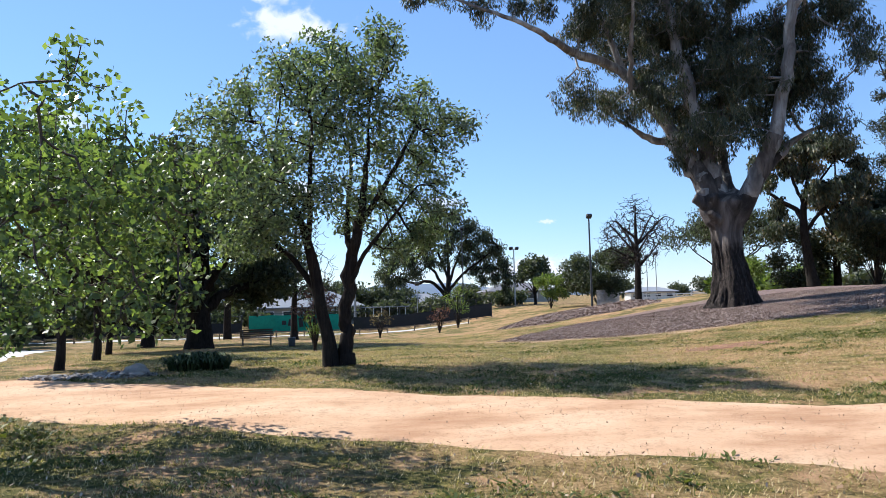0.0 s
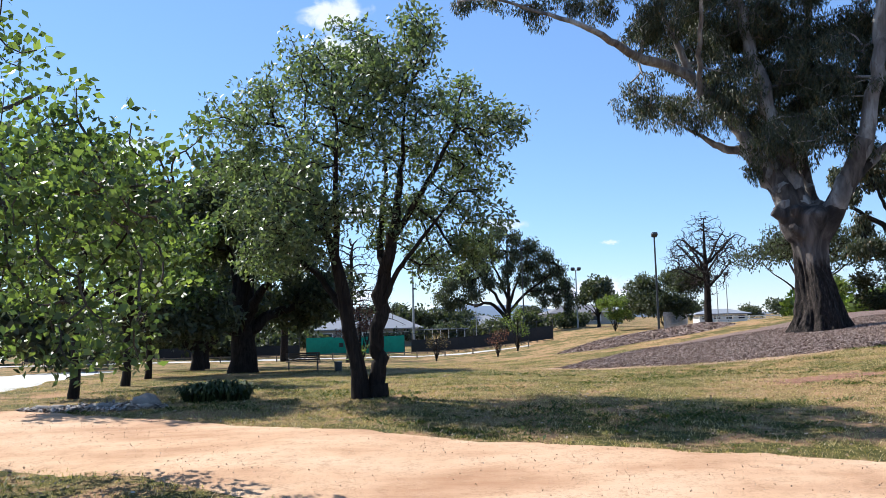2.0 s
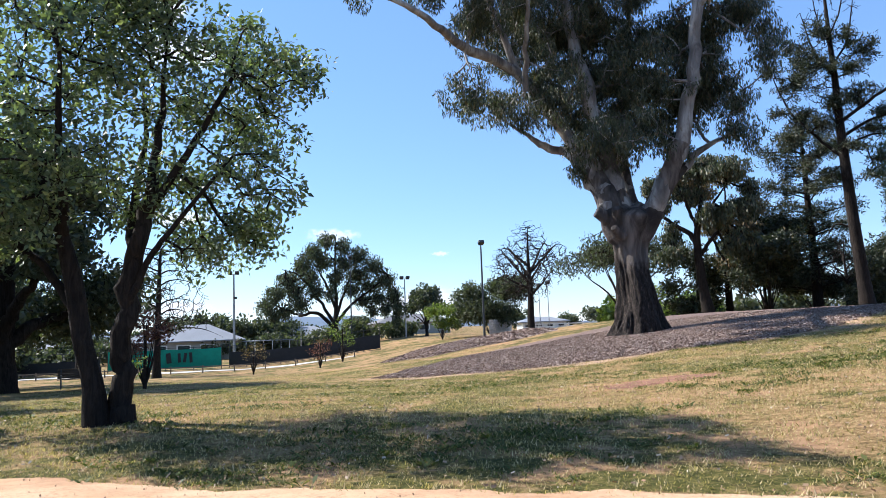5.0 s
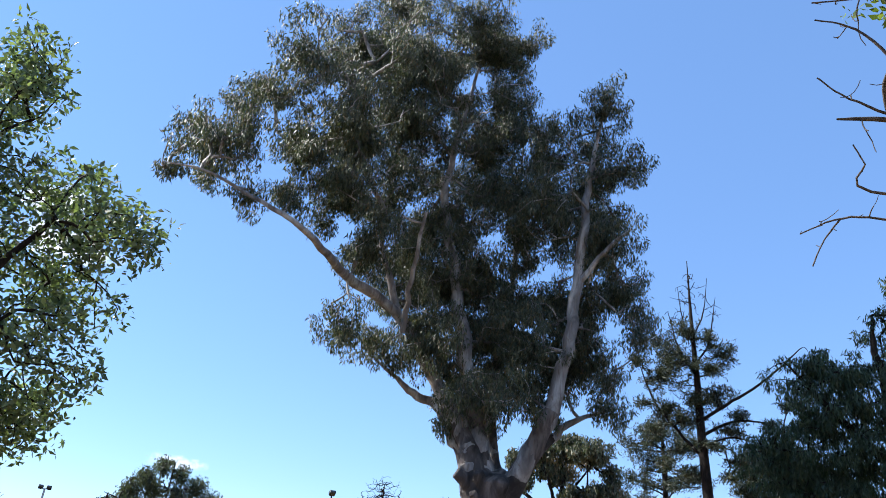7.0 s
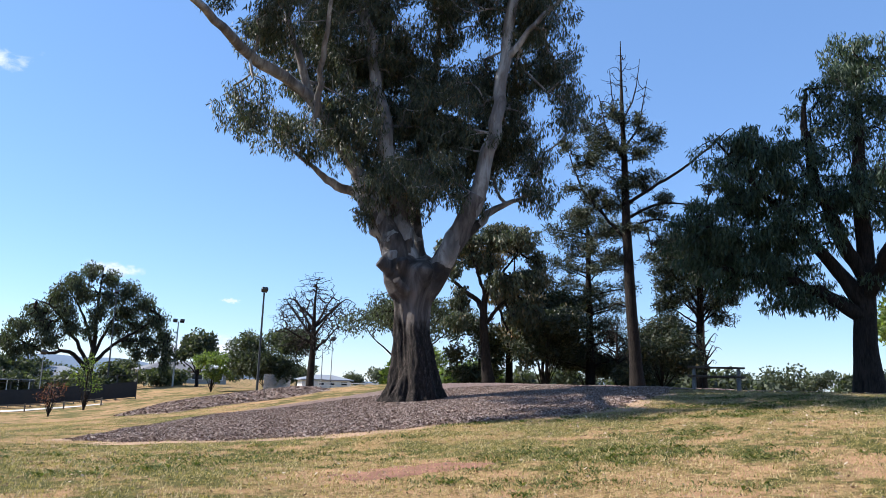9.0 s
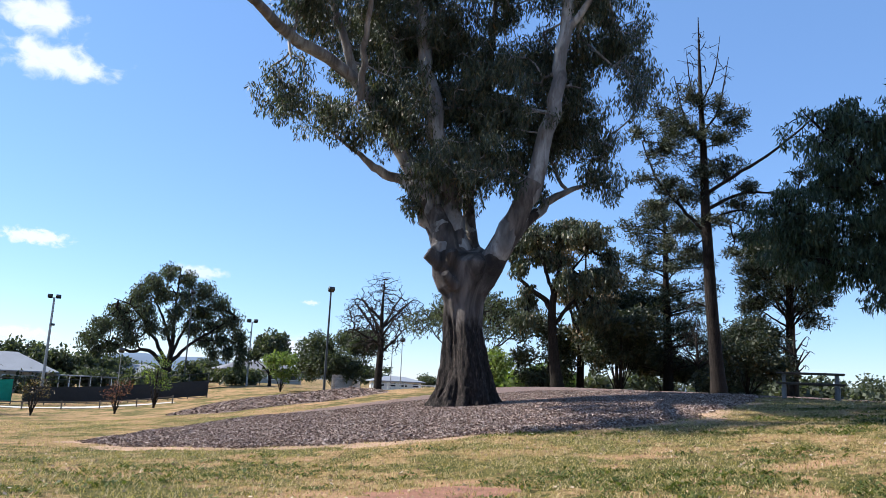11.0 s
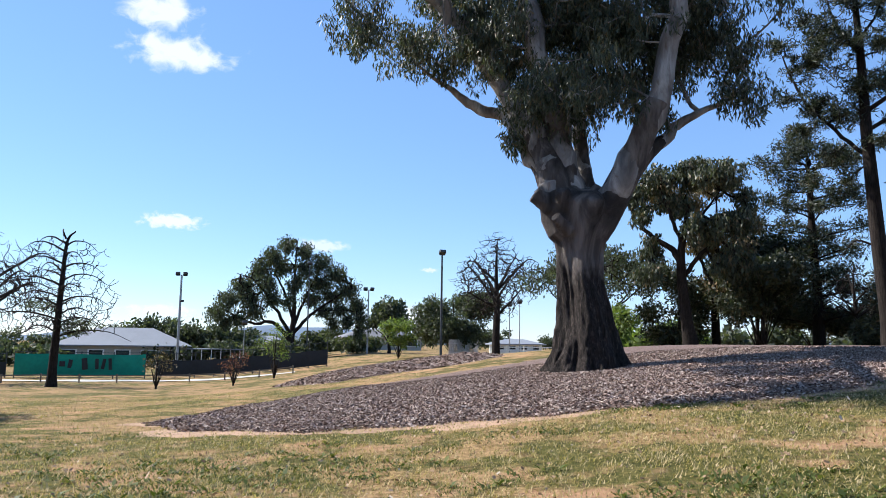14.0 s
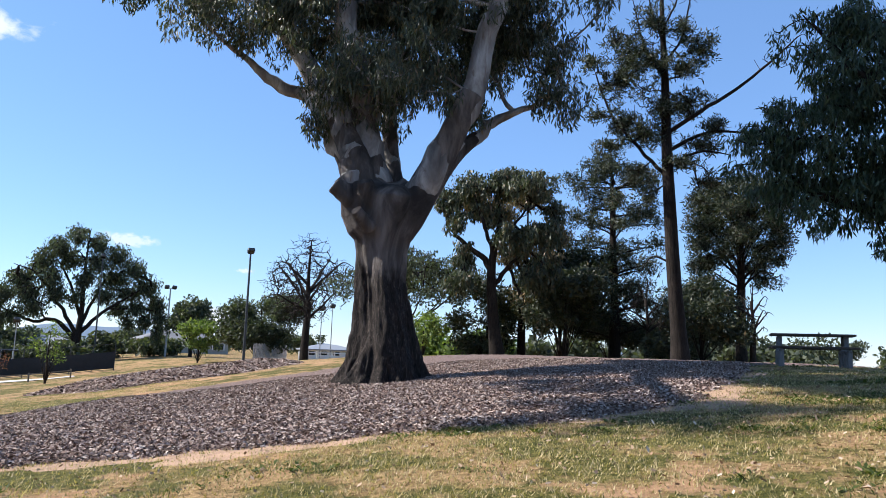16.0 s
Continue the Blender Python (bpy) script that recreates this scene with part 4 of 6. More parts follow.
# the broad gum far across the courts
build_tree("spreading_gum", 12.4, 125, [[(x, y, z, 0.72 * r) for x, y, z, r in b] for b in [
    [(0, 0, 0, 1.0), (-0.1, 0, 1.6, 0.75), (0.1, 0, 3.6, 0.66), (0.3, 0, 7, 0.45), (0.2, 0, 12, 0.26), (0.4, 0, 18, 0.08)],
    [(0, 0, 2.8, 0.5), (-2.6, 0.5, 5.6, 0.38), (-5.6, 1, 5.4, 0.28), (-8.4, 1.2, 6.6, 0.18), (-10.8, 1.2, 7.6, 0.06)],
    [(0.1, 0, 3.4, 0.42), (-2.6, -1, 7.8, 0.3), (-5.6, -1.4, 11.6, 0.16), (-8.2, -1.6, 12.6, 0.06)],
    [(0.1, 0, 3.8, 0.42), (2.8, -0.6, 6.8, 0.3), (6.0, -1, 9.2, 0.18), (8.6, -1.2, 11.0, 0.06)],
    [(0.3, 0, 5, 0.36), (2.0, 1, 9.6, 0.24), (4.4, 1.6, 14.6, 0.08)], [(0.2, 0, 6, 0.34), (-1.6, 0.8, 11, 0.22), (-4.2, 1.4, 15.2, 0.07)],
    [(3.6, -0.7, 7.4, 0.2), (7.6, 0, 7.6, 0.12), (10.2, 0.4, 7.4, 0.05)]]],
    view_blobs([(u, w, 1.05 * a, 1.45 * b) for u, w, a, b in [(-1.0, 17.6, 1.6, 1.0), (1.6, 16.6, 1.5, 1.1), (-3.2, 15.6, 1.7, 1.1), (4.0, 15.0, 1.7, 1.2), (-5.0, 13.6, 1.8, 1.2), (6.2, 13.2, 1.7, 1.2), (-7.2, 11.4, 1.9, 1.3), (8.2, 11.0, 1.7, 1.3), (-9.2, 9.2, 1.8, 1.1), (9.8, 8.6, 1.5, 1.4), (-10.6, 7.0, 1.7, 1.0), (10.4, 6.2, 1.1, 1.3), (-8.0, 6.2, 1.7, 0.8), (10.0, 4.2, 0.7, 1.0),
        (-1.6, 14.4, 1.7, 1.1), (1.6, 13.8, 1.6, 1.0), (-3.8, 11.6, 1.8, 1.1), (3.8, 12.0, 1.8, 1.1), (0.2, 11.6, 1.5, 0.9), (-6.2, 9.2, 1.7, 1.0), (6.0, 10.0, 1.6, 1.0), (-3.0, 9.2, 1.5, 0.9), (3.0, 9.6, 1.6, 0.9), (7.2, 8.0, 1.6, 0.9), (-5.4, 7.4, 1.4, 0.7), (4.6, 7.8, 1.4, 0.7), (8.4, 6.2, 1.2, 0.8), (-0.4, 9.0, 1.2, 0.7), (6.2, 6.0, 1.1, 0.6), (-9.8, 5.4, 1.1, 0.6)]]),
    DARK_BARK, FAR_LEAF, 41, "broad dark gum with open spreading limbs beyond the courts", density=20, per=24, spread=0.5, size=0.36, style="hang", ratio=0.4, tip=0.035, shell=0.75, turn=-3, flat=1.0)


build_tree("gum_tree", 30.7, 49.8, [
    [(0.1, 0, 0, 0.5), (-0.1, 0, 1.5, 0.36), (-0.3, 0, 3.6, 0.3), (-0.35, 0, 5.2, 0.26), (-0.2, 0, 6.6, 0.2), (0.2, 0, 8.6, 0.08)],
    [(-0.3, 0, 5.0, 0.2), (-0.9, 0, 6.0, 0.18), (-2.0, 0.2, 6.8, 0.14), (-3.2, 0.3, 8.0, 0.06)],
    [(-0.3, 0, 4.2, 0.16), (0.8, 0.3, 5.6, 0.12), (2.0, 0.4, 6.8, 0.06)],
    [(-0.2, 0, 6.0, 0.14), (-0.9, -0.3, 8.0, 0.1), (-1.5, -0.4, 9.8, 0.04)],
    [(0, 0, 6.6, 0.12), (1.0, -0.2, 8.0, 0.08), (2.0, -0.2, 9.4, 0.04)]],
    view_blobs([(-1.6, 10.4, 1.4, 0.8), (-0.6, 8.9, 1.2, 0.7), (1.9, 10.2, 1.7, 0.8), (-3.0, 9.6, 1.1, 0.8), (0.8, 11.0, 1.2, 0.6), (-2.4, 4.6, 0.9, 0.7), (-2.1, 6.0, 0.9, 1.2), (1.2, 7.3, 1.5, 1.1), (3.0, 7.6, 1.0, 0.9), (2.4, 5.2, 1.5, 1.2), (-2.6, 8.2, 0.7, 0.7), (0.2, 10.4, 0.9, 0.6), (3.4, 9.0, 0.8, 0.7)]),
    DARK_BARK, GUM_LEAF, 43, "rusty olive gum with dark leaning limbs", density=34, per=38, spread=0.26, size=0.28, style="hang", ratio=0.36, tip=0.02, turn=-33, shell=0.6)
build_tree("gum_tree", 35.5, 54, [
    [(0, 0, 0, 0.3), (0, 0, 3, 0.25), (0.2, 0, 6, 0.18), (0.3, 0, 10, 0.05)], [(0.1, 0, 4, 0.14), (-1, 0, 6.5, 0.1), (-1.8, 0, 9, 0.04)], [(0.1, 0, 4.5, 0.14), (1.2, 0, 7.0, 0.1), (2.0, 0, 9, 0.04)]],
    view_blobs([(-1.8, 10.2, 1.4, 0.9), (0.2, 11.6, 1.5, 0.9), (-3.4, 10.8, 1.4, 0.9), (2.0, 9.0, 1.5, 1.1), (-0.6, 7.4, 1.3, 0.9), (1.4, 6.6, 1.3, 0.9), (0.2, 4.6, 1.6, 1.0)]),
    DARK_BARK, BROWN_LEAF, 44, "brownish gum crown half behind another gum", density=32, per=36, spread=0.28, size=0.28, style="hang", ratio=0.36, tip=0.02, turn=-33, shell=0.6)
round_tree("oak_tree", -8.9, 33, 9.5, 10, DARK_BARK, FAR_LEAF, 45, "dark dense shade tree on a thick short bole", bole=0.2, girth=0.55, low=0.22, density=14, per=70, spread=0.4, size=0.26, ratio=0.5, tip=0.02)
round_tree("oak_tree", -18.5, 60, 11, 12, DARK_BARK, FAR_LEAF, 145, "dark shade tree far down the lawn", bole=0.12, girth=0.36, low=0.2, density=8, per=60, spread=0.5, size=0.32, ratio=0.5, tip=0.02)
round_tree("oak_tree", -14.5, 45, 10.5, 11, DARK_BARK, FAR_LEAF, 46, "dark shade tree standing further down the lawn", bole=0.14, girth=0.36, low=0.2, density=9, per=60, spread=0.5, size=0.32, ratio=0.5, tip=0.02)
round_tree("street_tree", -9.5, 22.2, 6.0, 4.8, DARK_BARK, MAPLE_LEAF, 47, "young leafy tree on a slim trunk", bole=0.32, girth=0.11, density=24, per=30, spread=0.22, size=0.17, ratio=0.6, tip=0.008, group="young trees by the drive")
round_tree("street_tree", -11.4, 29, 6.0, 4.8, DARK_BARK, MAPLE_LEAF, 48, "young leafy tree on a slim trunk", bole=0.32, girth=0.11, density=24, per=30, spread=0.22, size=0.17, ratio=0.6, tip=0.008, group="young trees by the drive")
round_tree("street_tree", -8.6, 17.2, 6.0, 4.6, DARK_BARK, MAPLE_LEAF, 49, "young leafy tree on a slim trunk", bole=0.3, girth=0.1, density=26, per=30, spread=0.22, size=0.17, ratio=0.6, tip=0.008, group="young trees by the drive")


def bare_tree(name, x, y, tall, wide, seed, label, girth=0.4, tips=900):
    """A leafless tree: a stout bole, up-curving limbs and a dense ball of twigs."""
    rng = np.random.RandomState(seed)
    limbs = [[(0, 0, 0, girth * 1.2), (0, 0, tall * 0.15, girth), (0.1, 0, tall * 0.38, girth * 0.8), (0, 0, tall * 0.65, girth * 0.45), (0.1, 0, tall * 0.92, girth * 0.12)]]
    for k in range(10):
        a = k * 2.4 + rng.uniform(-0.3, 0.3)
        z0 = tall * rng.uniform(0.3, 0.6)
        r = wide * 0.5 * rng.uniform(0.75, 1.0)
        z1 = min(tall * 0.95, z0 + tall * rng.uniform(0.1, 0.3))
        c, s = math.cos(a), math.sin(a)
        limbs.append([(0, 0, z0, girth * 0.42), (c * r * 0.4, s * r * 0.4, z0 + (z1 - z0) * 0.55, girth * 0.28), (c * r * 0.75, s * r * 0.75, z1, girth * 0.16), (c * r, s * r, z1 - tall * 0.03, girth * 0.06)])
    return build_tree(name, x, y, limbs, [(0, 0, tall * 0.82, wide * 0.26, wide * 0.26, tall * 0.17)] + [(math.cos(k * 0.9) * wide * 0.28, math.sin(k * 0.9) * wide * 0.28, tall * (0.56 + 0.14 * math.sin(k * 2.2)), wide * 0.23, wide * 0.23, tall * 0.17) for k in range(7)], DARK_BARK, FAR_LEAF, seed, label,
        density=tips / 8 / (wide * wide * tall * 0.009) ** (2 / 3), shell=0.6, crown=False, tip=0.016, sag=0.1, power=0.4)


bare_tree("bare_tree", 30.7, 84.4, 13.5, 10.0, 51, "leafless grey tree with a dense ball of twigs", tips=2300)
bare_tree("bare_tree", -16.5, 82, 13.5, 12, 53, "tall leafless tree beside the footpath", tips=1800)

# a nearly dead cedar with tiers of drooping branches
rng = np.random.RandomState(61)
cedar = [[(0, 0, 0, 0.75), (0, 0, 1.2, 0.55), (0.1, 0, 5, 0.42), (0.2, 0, 8.5, 0.3), (0.35, 0, 11.2, 0.18), (0.9, 0, 12.0, 0.07)]]
for k in range(24):
    z = 3.8 + 7.6 * k / 23
    a = k * 2.4
    r = (5.4 - 0.3 * (z - 4)) * rng.uniform(0.75, 1.05)
    c, d = math.cos(a), math.sin(a)
    cedar.append([(0.02 * z, 0, z, 0.13), (c * r * 0.35, d * r * 0.35, z + 0.5, 0.09), (c * r * 0.7, d * r * 0.7, z + 0.4, 0.055), (c * r, d * r, z - 0.3, 0.02)])
build_tree("cedar_tree", -8.6, 74, [[(x, y, z, 0.62 * r) for x, y, z, r in b] for b in cedar], [(1.6, 0, 4.6, 1.5, 1.4, 0.6), (-1.4, 0.5, 6.2, 1.3, 1.3, 0.4)], DARK_BARK, FAR_LEAF, 61, "nearly dead cedar with tiers of drooping bare branches",
    density=26, per=20, spread=0.3, size=0.26, tip=0.018, bare=[(0, 0, 7.0, 5.0, 5.0, 2.6), (0, 0, 10.0, 3.6, 3.6, 1.6), (0, 0, 5.0, 4.8, 4.8, 1.2)], sag=0.25, power=0.33)


build_tree("pine_tree", 29.6, 34.7, [
    [(0.15, 0, 0, 0.42), (0.05, 0, 1.5, 0.31), (-0.15, 0, 5, 0.27), (-0.3, 0, 9, 0.22), (-0.35, 0, 12, 0.16), (-0.45, 0, 15, 0.1), (-0.5, 0, 18.9, 0.02)],
    [(-0.3, 0, 9.6, 0.1), (1.2, -0.3, 10.5, 0.08), (2.8, -0.5, 11.5, 0.06), (4.2, -0.6, 12.7, 0.04), (5.0, -0.6, 13.4, 0.02), (5.3, -0.6, 12.9, 0.01)],
    [(-0.3, 0, 8.8, 0.09), (1.2, 0.3, 9.6, 0.07), (2.6, 0.5, 9.7, 0.045), (4.0, 0.6, 9.3, 0.015)],
    [(-0.2, 0, 7.6, 0.09), (-1.4, 0.2, 9.0, 0.075), (-2.6, 0.3, 10.6, 0.055), (-3.3, 0.4, 12.6, 0.03)],
    [(-0.3, 0, 8.2, 0.07), (1.0, -0.2, 8.7, 0.05), (2.2, -0.3, 8.5, 0.02)],
    [(-0.35, 0, 12, 0.07), (-1.2, 0, 13.6, 0.05), (-1.7, 0, 15.8, 0.015)],
    [(-0.4, 0, 12.6, 0.06), (0.4, 0, 14.0, 0.045), (0.9, 0, 16.6, 0.012)],
    [(-0.4, 0, 13.6, 0.05), (-0.9, 0.3, 15.4, 0.035), (-1.1, 0.4, 17.4, 0.01)],
    [(-0.45, 0, 14.2, 0.05), (0.2, -0.3, 15.6, 0.035), (0.5, -0.4, 17.6, 0.01)],
    [(-0.1, 0, 4.0, 0.05), (-0.9, 0, 4.3, 0.035), (-1.5, 0, 3.6, 0.012)]],
    view_blobs([(-2.1, 12.0, 1.4, 1.0), (-1.1, 9.8, 1.3, 0.8), (1.1, 13.0, 0.9, 0.7), (1.2, 9.1, 1.0, 0.5), (-3.0, 10.6, 0.7, 0.4), (-0.8, 14.3, 0.9, 0.8), (0.7, 11.1, 1.0, 0.7), (-1.0, 12.8, 1.0, 0.7), (0.3, 8.2, 0.9, 0.4), (-1.6, 8.0, 0.8, 0.4), (-3.4, 12.8, 0.6, 0.6), (3.0, 9.4, 0.6, 0.3), (-2.4, 14.0, 0.6, 0.6), (0.9, 6.6, 0.6, 0.4), (-2.0, 10.2, 1.0, 0.7), (-1.8, 13.2, 0.9, 0.7), (0.2, 12.2, 1.1, 0.6), (1.6, 10.0, 0.8, 0.5), (-0.4, 10.6, 1.0, 0.6), (-2.6, 9.0, 0.7, 0.5), (1.4, 7.6, 0.8, 0.4), (0.4, 14.0, 0.7, 0.6), (-1.2, 6.8, 0.7, 0.4), (4.0, 10.4, 0.6, 0.4)]),
    DARK_BARK, PINE_LEAF, 71, "tall thin pine with a dead spiky top", density=60, per=24, spread=0.15, size=0.2, style="needle", ratio=0.22, tip=0.011, turn=-42, flat=0.7, shell=0.75, power=0.36,
    bare=[(-0.5, 0, 16.4, 1.1, 1.0, 1.2), (-0.4, 0, 17.6, 0.7, 0.6, 0.9), (-1.5, 0, 15.2, 0.7, 0.6, 0.9), (0.7, 0, 15.6, 0.7, 0.6, 0.9), (-0.4, 0, 13.8, 1.6, 1.2, 1.0), (-0.4, 0, 10.8, 1.8, 1.2, 1.2), (4.0, -0.5, 12.3, 1.0, 0.5, 0.5), (3.2, 0.5, 9.6, 0.9, 0.5, 0.4)], sag=-0.05)
# the layered conifer
rng = np.random.RandomState(76)
tier_limbs = [[(0, 0, 0, 0.42), (0, 0, 3, 0.34), (-0.1, 0, 7, 0.26), (-0.2, 0, 11, 0.17), (-0.3, 0, 14.6, 0.05)]]
tier_blobs = [(-0.3, 0, 14.4, 1.2, 1.2, 0.5), (-1.4, 0.6, 13.9, 1.3, 1.2, 0.4), (0.9, -0.4, 13.7, 1.3, 1.2, 0.4)]
for k in range(44):
    z = 2.4 + 11.2 * k / 43 + rng.uniform(-0.7, 0.7)
    a = k * 2.4 + rng.uniform(-0.3, 0.3)
    r = float(np.interp(z, [2, 5, 9, 12, 14], [2.4, 3.4, 3.7, 3.6, 2.4])) * rng.uniform(0.5, 1.15)
    c, d = math.cos(a) * r, math.sin(a) * r
    tier_limbs.append([(0, 0, z - 0.4, 0.07), (c * 0.5, d * 0.5, z - 0.1, 0.05), (c, d, z + 0.1, 0.02)])
    lift = rng.uniform(0.3, 0.9)
    tier_blobs += [(c * 0.92, d * 0.92, z + 0.1, 0.9, 0.9, lift), (c * 0.5, d * 0.5, z + 0.2, 0.8, 0.8, 0.3)]
build_tree("pine_tree", 41.9, 52, tier_limbs, tier_blobs, DARK_BARK, PINE_LEAF, 73, "dark conifer with layered level branches",
    density=24, per=30, spread=0.3, size=0.26, style="needle", ratio=0.26, tip=0.016, flat=1.0, shell=0.7)

# the round-headed pine
rng = np.random.RandomState(77)
rp_limbs = [[(0, 0, 0, 0.42), (0, 0, 3, 0.34), (0.1, 0, 7, 0.27), (0.1, 0, 10, 0.18), (0, 0, 13, 0.06)]]
rp_blobs = [(0, 0, 12.9, 1.9, 1.9, 0.5)]
for k in range(30):
    a = k * 2.4
    z = 12.4 - 5.6 * (k / 29) ** 1.2
    r = float(np.interp(z, [6.5, 8, 9.5, 11, 12.4], [2.4, 3.1, 3.4, 3.0, 2.0])) * rng.uniform(0.85, 1.05)
    rp_limbs.append([(0.1, 0, 4.6 + 0.6 * (z - 6), 0.09), (math.cos(a) * r * 0.5, math.sin(a) * r * 0.5, z - 1.0, 0.06), (math.cos(a) * r, math.sin(a) * r, z, 0.02)])
    rp_blobs.append((math.cos(a) * r, math.sin(a) * r, z + 0.1, 1.0, 1.0, 0.7))
rp_blobs += [(-1.5, 1.4, 5.6, 1.1, 1.1, 0.7), (-1.9, 1.6, 7.0, 1.2, 1.2, 0.8), (1.4, -1.2, 5.9, 1.0, 1.0, 0.6), (-0.8, 0.6, 4.8, 0.9, 0.9, 0.5), (0.4, 0.4, 11.0, 2.2, 2.2, 0.7), (-0.6, -0.4, 9.4, 2.2, 2.2, 0.6)]
build_tree("pine_tree", 50.5, 48.5, rp_limbs, rp_blobs, DARK_BARK, PINE_LEAF, 77, "umbrella-headed pine on a long bare trunk", density=30, per=36, spread=0.3, size=0.28, style="needle", ratio=0.26, tip=0.02, flat=1.0)

# weeping pepper tree
pp_limbs = [[(0, 0, 0, 0.55), (-0.1, 0, 1.2, 0.4), (0.0, 0, 2.6, 0.35), (0.3, 0, 4.5, 0.28), (0.6, 0.2, 7.5, 0.25), (1.0, 0.2, 11.5, 0.08)],
            [(-0.1, 0, 2.6, 0.28), (-1.4, 1.6, 3.6, 0.2), (-2.8, 3.2, 4.0, 0.13), (-4.0, 4.6, 4.6, 0.08), (-4.8, 5.4, 5.8, 0.04)],
            [(0, 0, 3.0, 0.3), (-1.2, 1.2, 5.0, 0.2), (-2.6, 2.8, 7.0, 0.12), (-3.8, 4.2, 9.0, 0.04)],
            [(0.2, 0, 4.0, 0.28), (-0.3, 1.0, 6.5, 0.22), (-0.6, 1.4, 9.2, 0.14), (-0.4, 1.4, 11.2, 0.05)],
            [(0.2, 0, 3.6, 0.28), (2.0, -0.6, 5.5, 0.2), (3.8, -1.2, 7.8, 0.1)],
            [(0.1, 0, 3.2, 0.26), (-0.6, -1.6, 5.0, 0.18), (-1.4, -3.2, 7.0, 0.08)]]
pp_blobs = [(-4.3, 5.0, 6.2, 1.6, 1.6, 1.2), (-3.2, 3.8, 8.6, 1.8, 1.8, 1.1), (-3.0, 3.4, 5.6, 1.9, 1.9, 1.5), (-1.4, 2.0, 7.8, 2.0, 2.0, 1.6), (0.6, 0.0, 11.4, 1.5, 1.5, 1.2), (-1.6, 2.2, 9.0, 1.3, 1.3, 0.9), (0.8, 0.4, 10.4, 2.2, 2.2, 1.6), (0.5, 0.4, 7.2, 2.2, 2.2, 1.5),
            (-1.8, 2.2, 4.8, 1.4, 1.4, 0.9), (3.2, -1.0, 7.6, 2.2, 2.2, 1.6), (-1.0, -2.6, 6.8, 1.9, 1.9, 1.5), (-4.6, 5.2, 4.6, 1.0, 1.0, 0.7), (-3.6, 4.2, 4.4, 1.4, 1.4, 0.9), (-2.2, 2.8, 4.2, 1.3, 1.3, 0.8), (-5.0, 5.7, 5.6, 1.0, 1.0, 1.2), (-1.6, 1.0, 5.6, 1.5, 1.5, 1.0), (-3.4, 3.2, 7.2, 1.6, 1.6, 1.2), (1.0, 0.2, 12.6, 1.2, 1.2, 0.9), (-2.2, 2.6, 3.2, 1.0, 1.0, 0.6), (-1.0, 1.4, 3.4, 1.1, 1.1, 0.6), (0.6, -0.6, 4.2, 1.3, 1.3, 0.8)]
pp_blobs = [(x * 0.74, y * 0.74, z, a, b, c) if x < -2 else (x, y, z, a, b, c) for x, y, z, a, b, c in pp_blobs]
pp_limbs = [[(x * 0.78, y * 0.78, z, r) if x < -1 else (x, y, z, r) for x, y, z, r in b] for b in pp_limbs]
build_tree("pepper_tree", 27.0, 21.2, pp_limbs, pp_blobs, DARK_BARK, PEPPER_LEAF, 81, "dark weeping pepper tree with trailing fine foliage", density=22, per=70, spread=0.22, size=0.2, style="hang", ratio=0.22, tip=0.016, sag=-0.05)

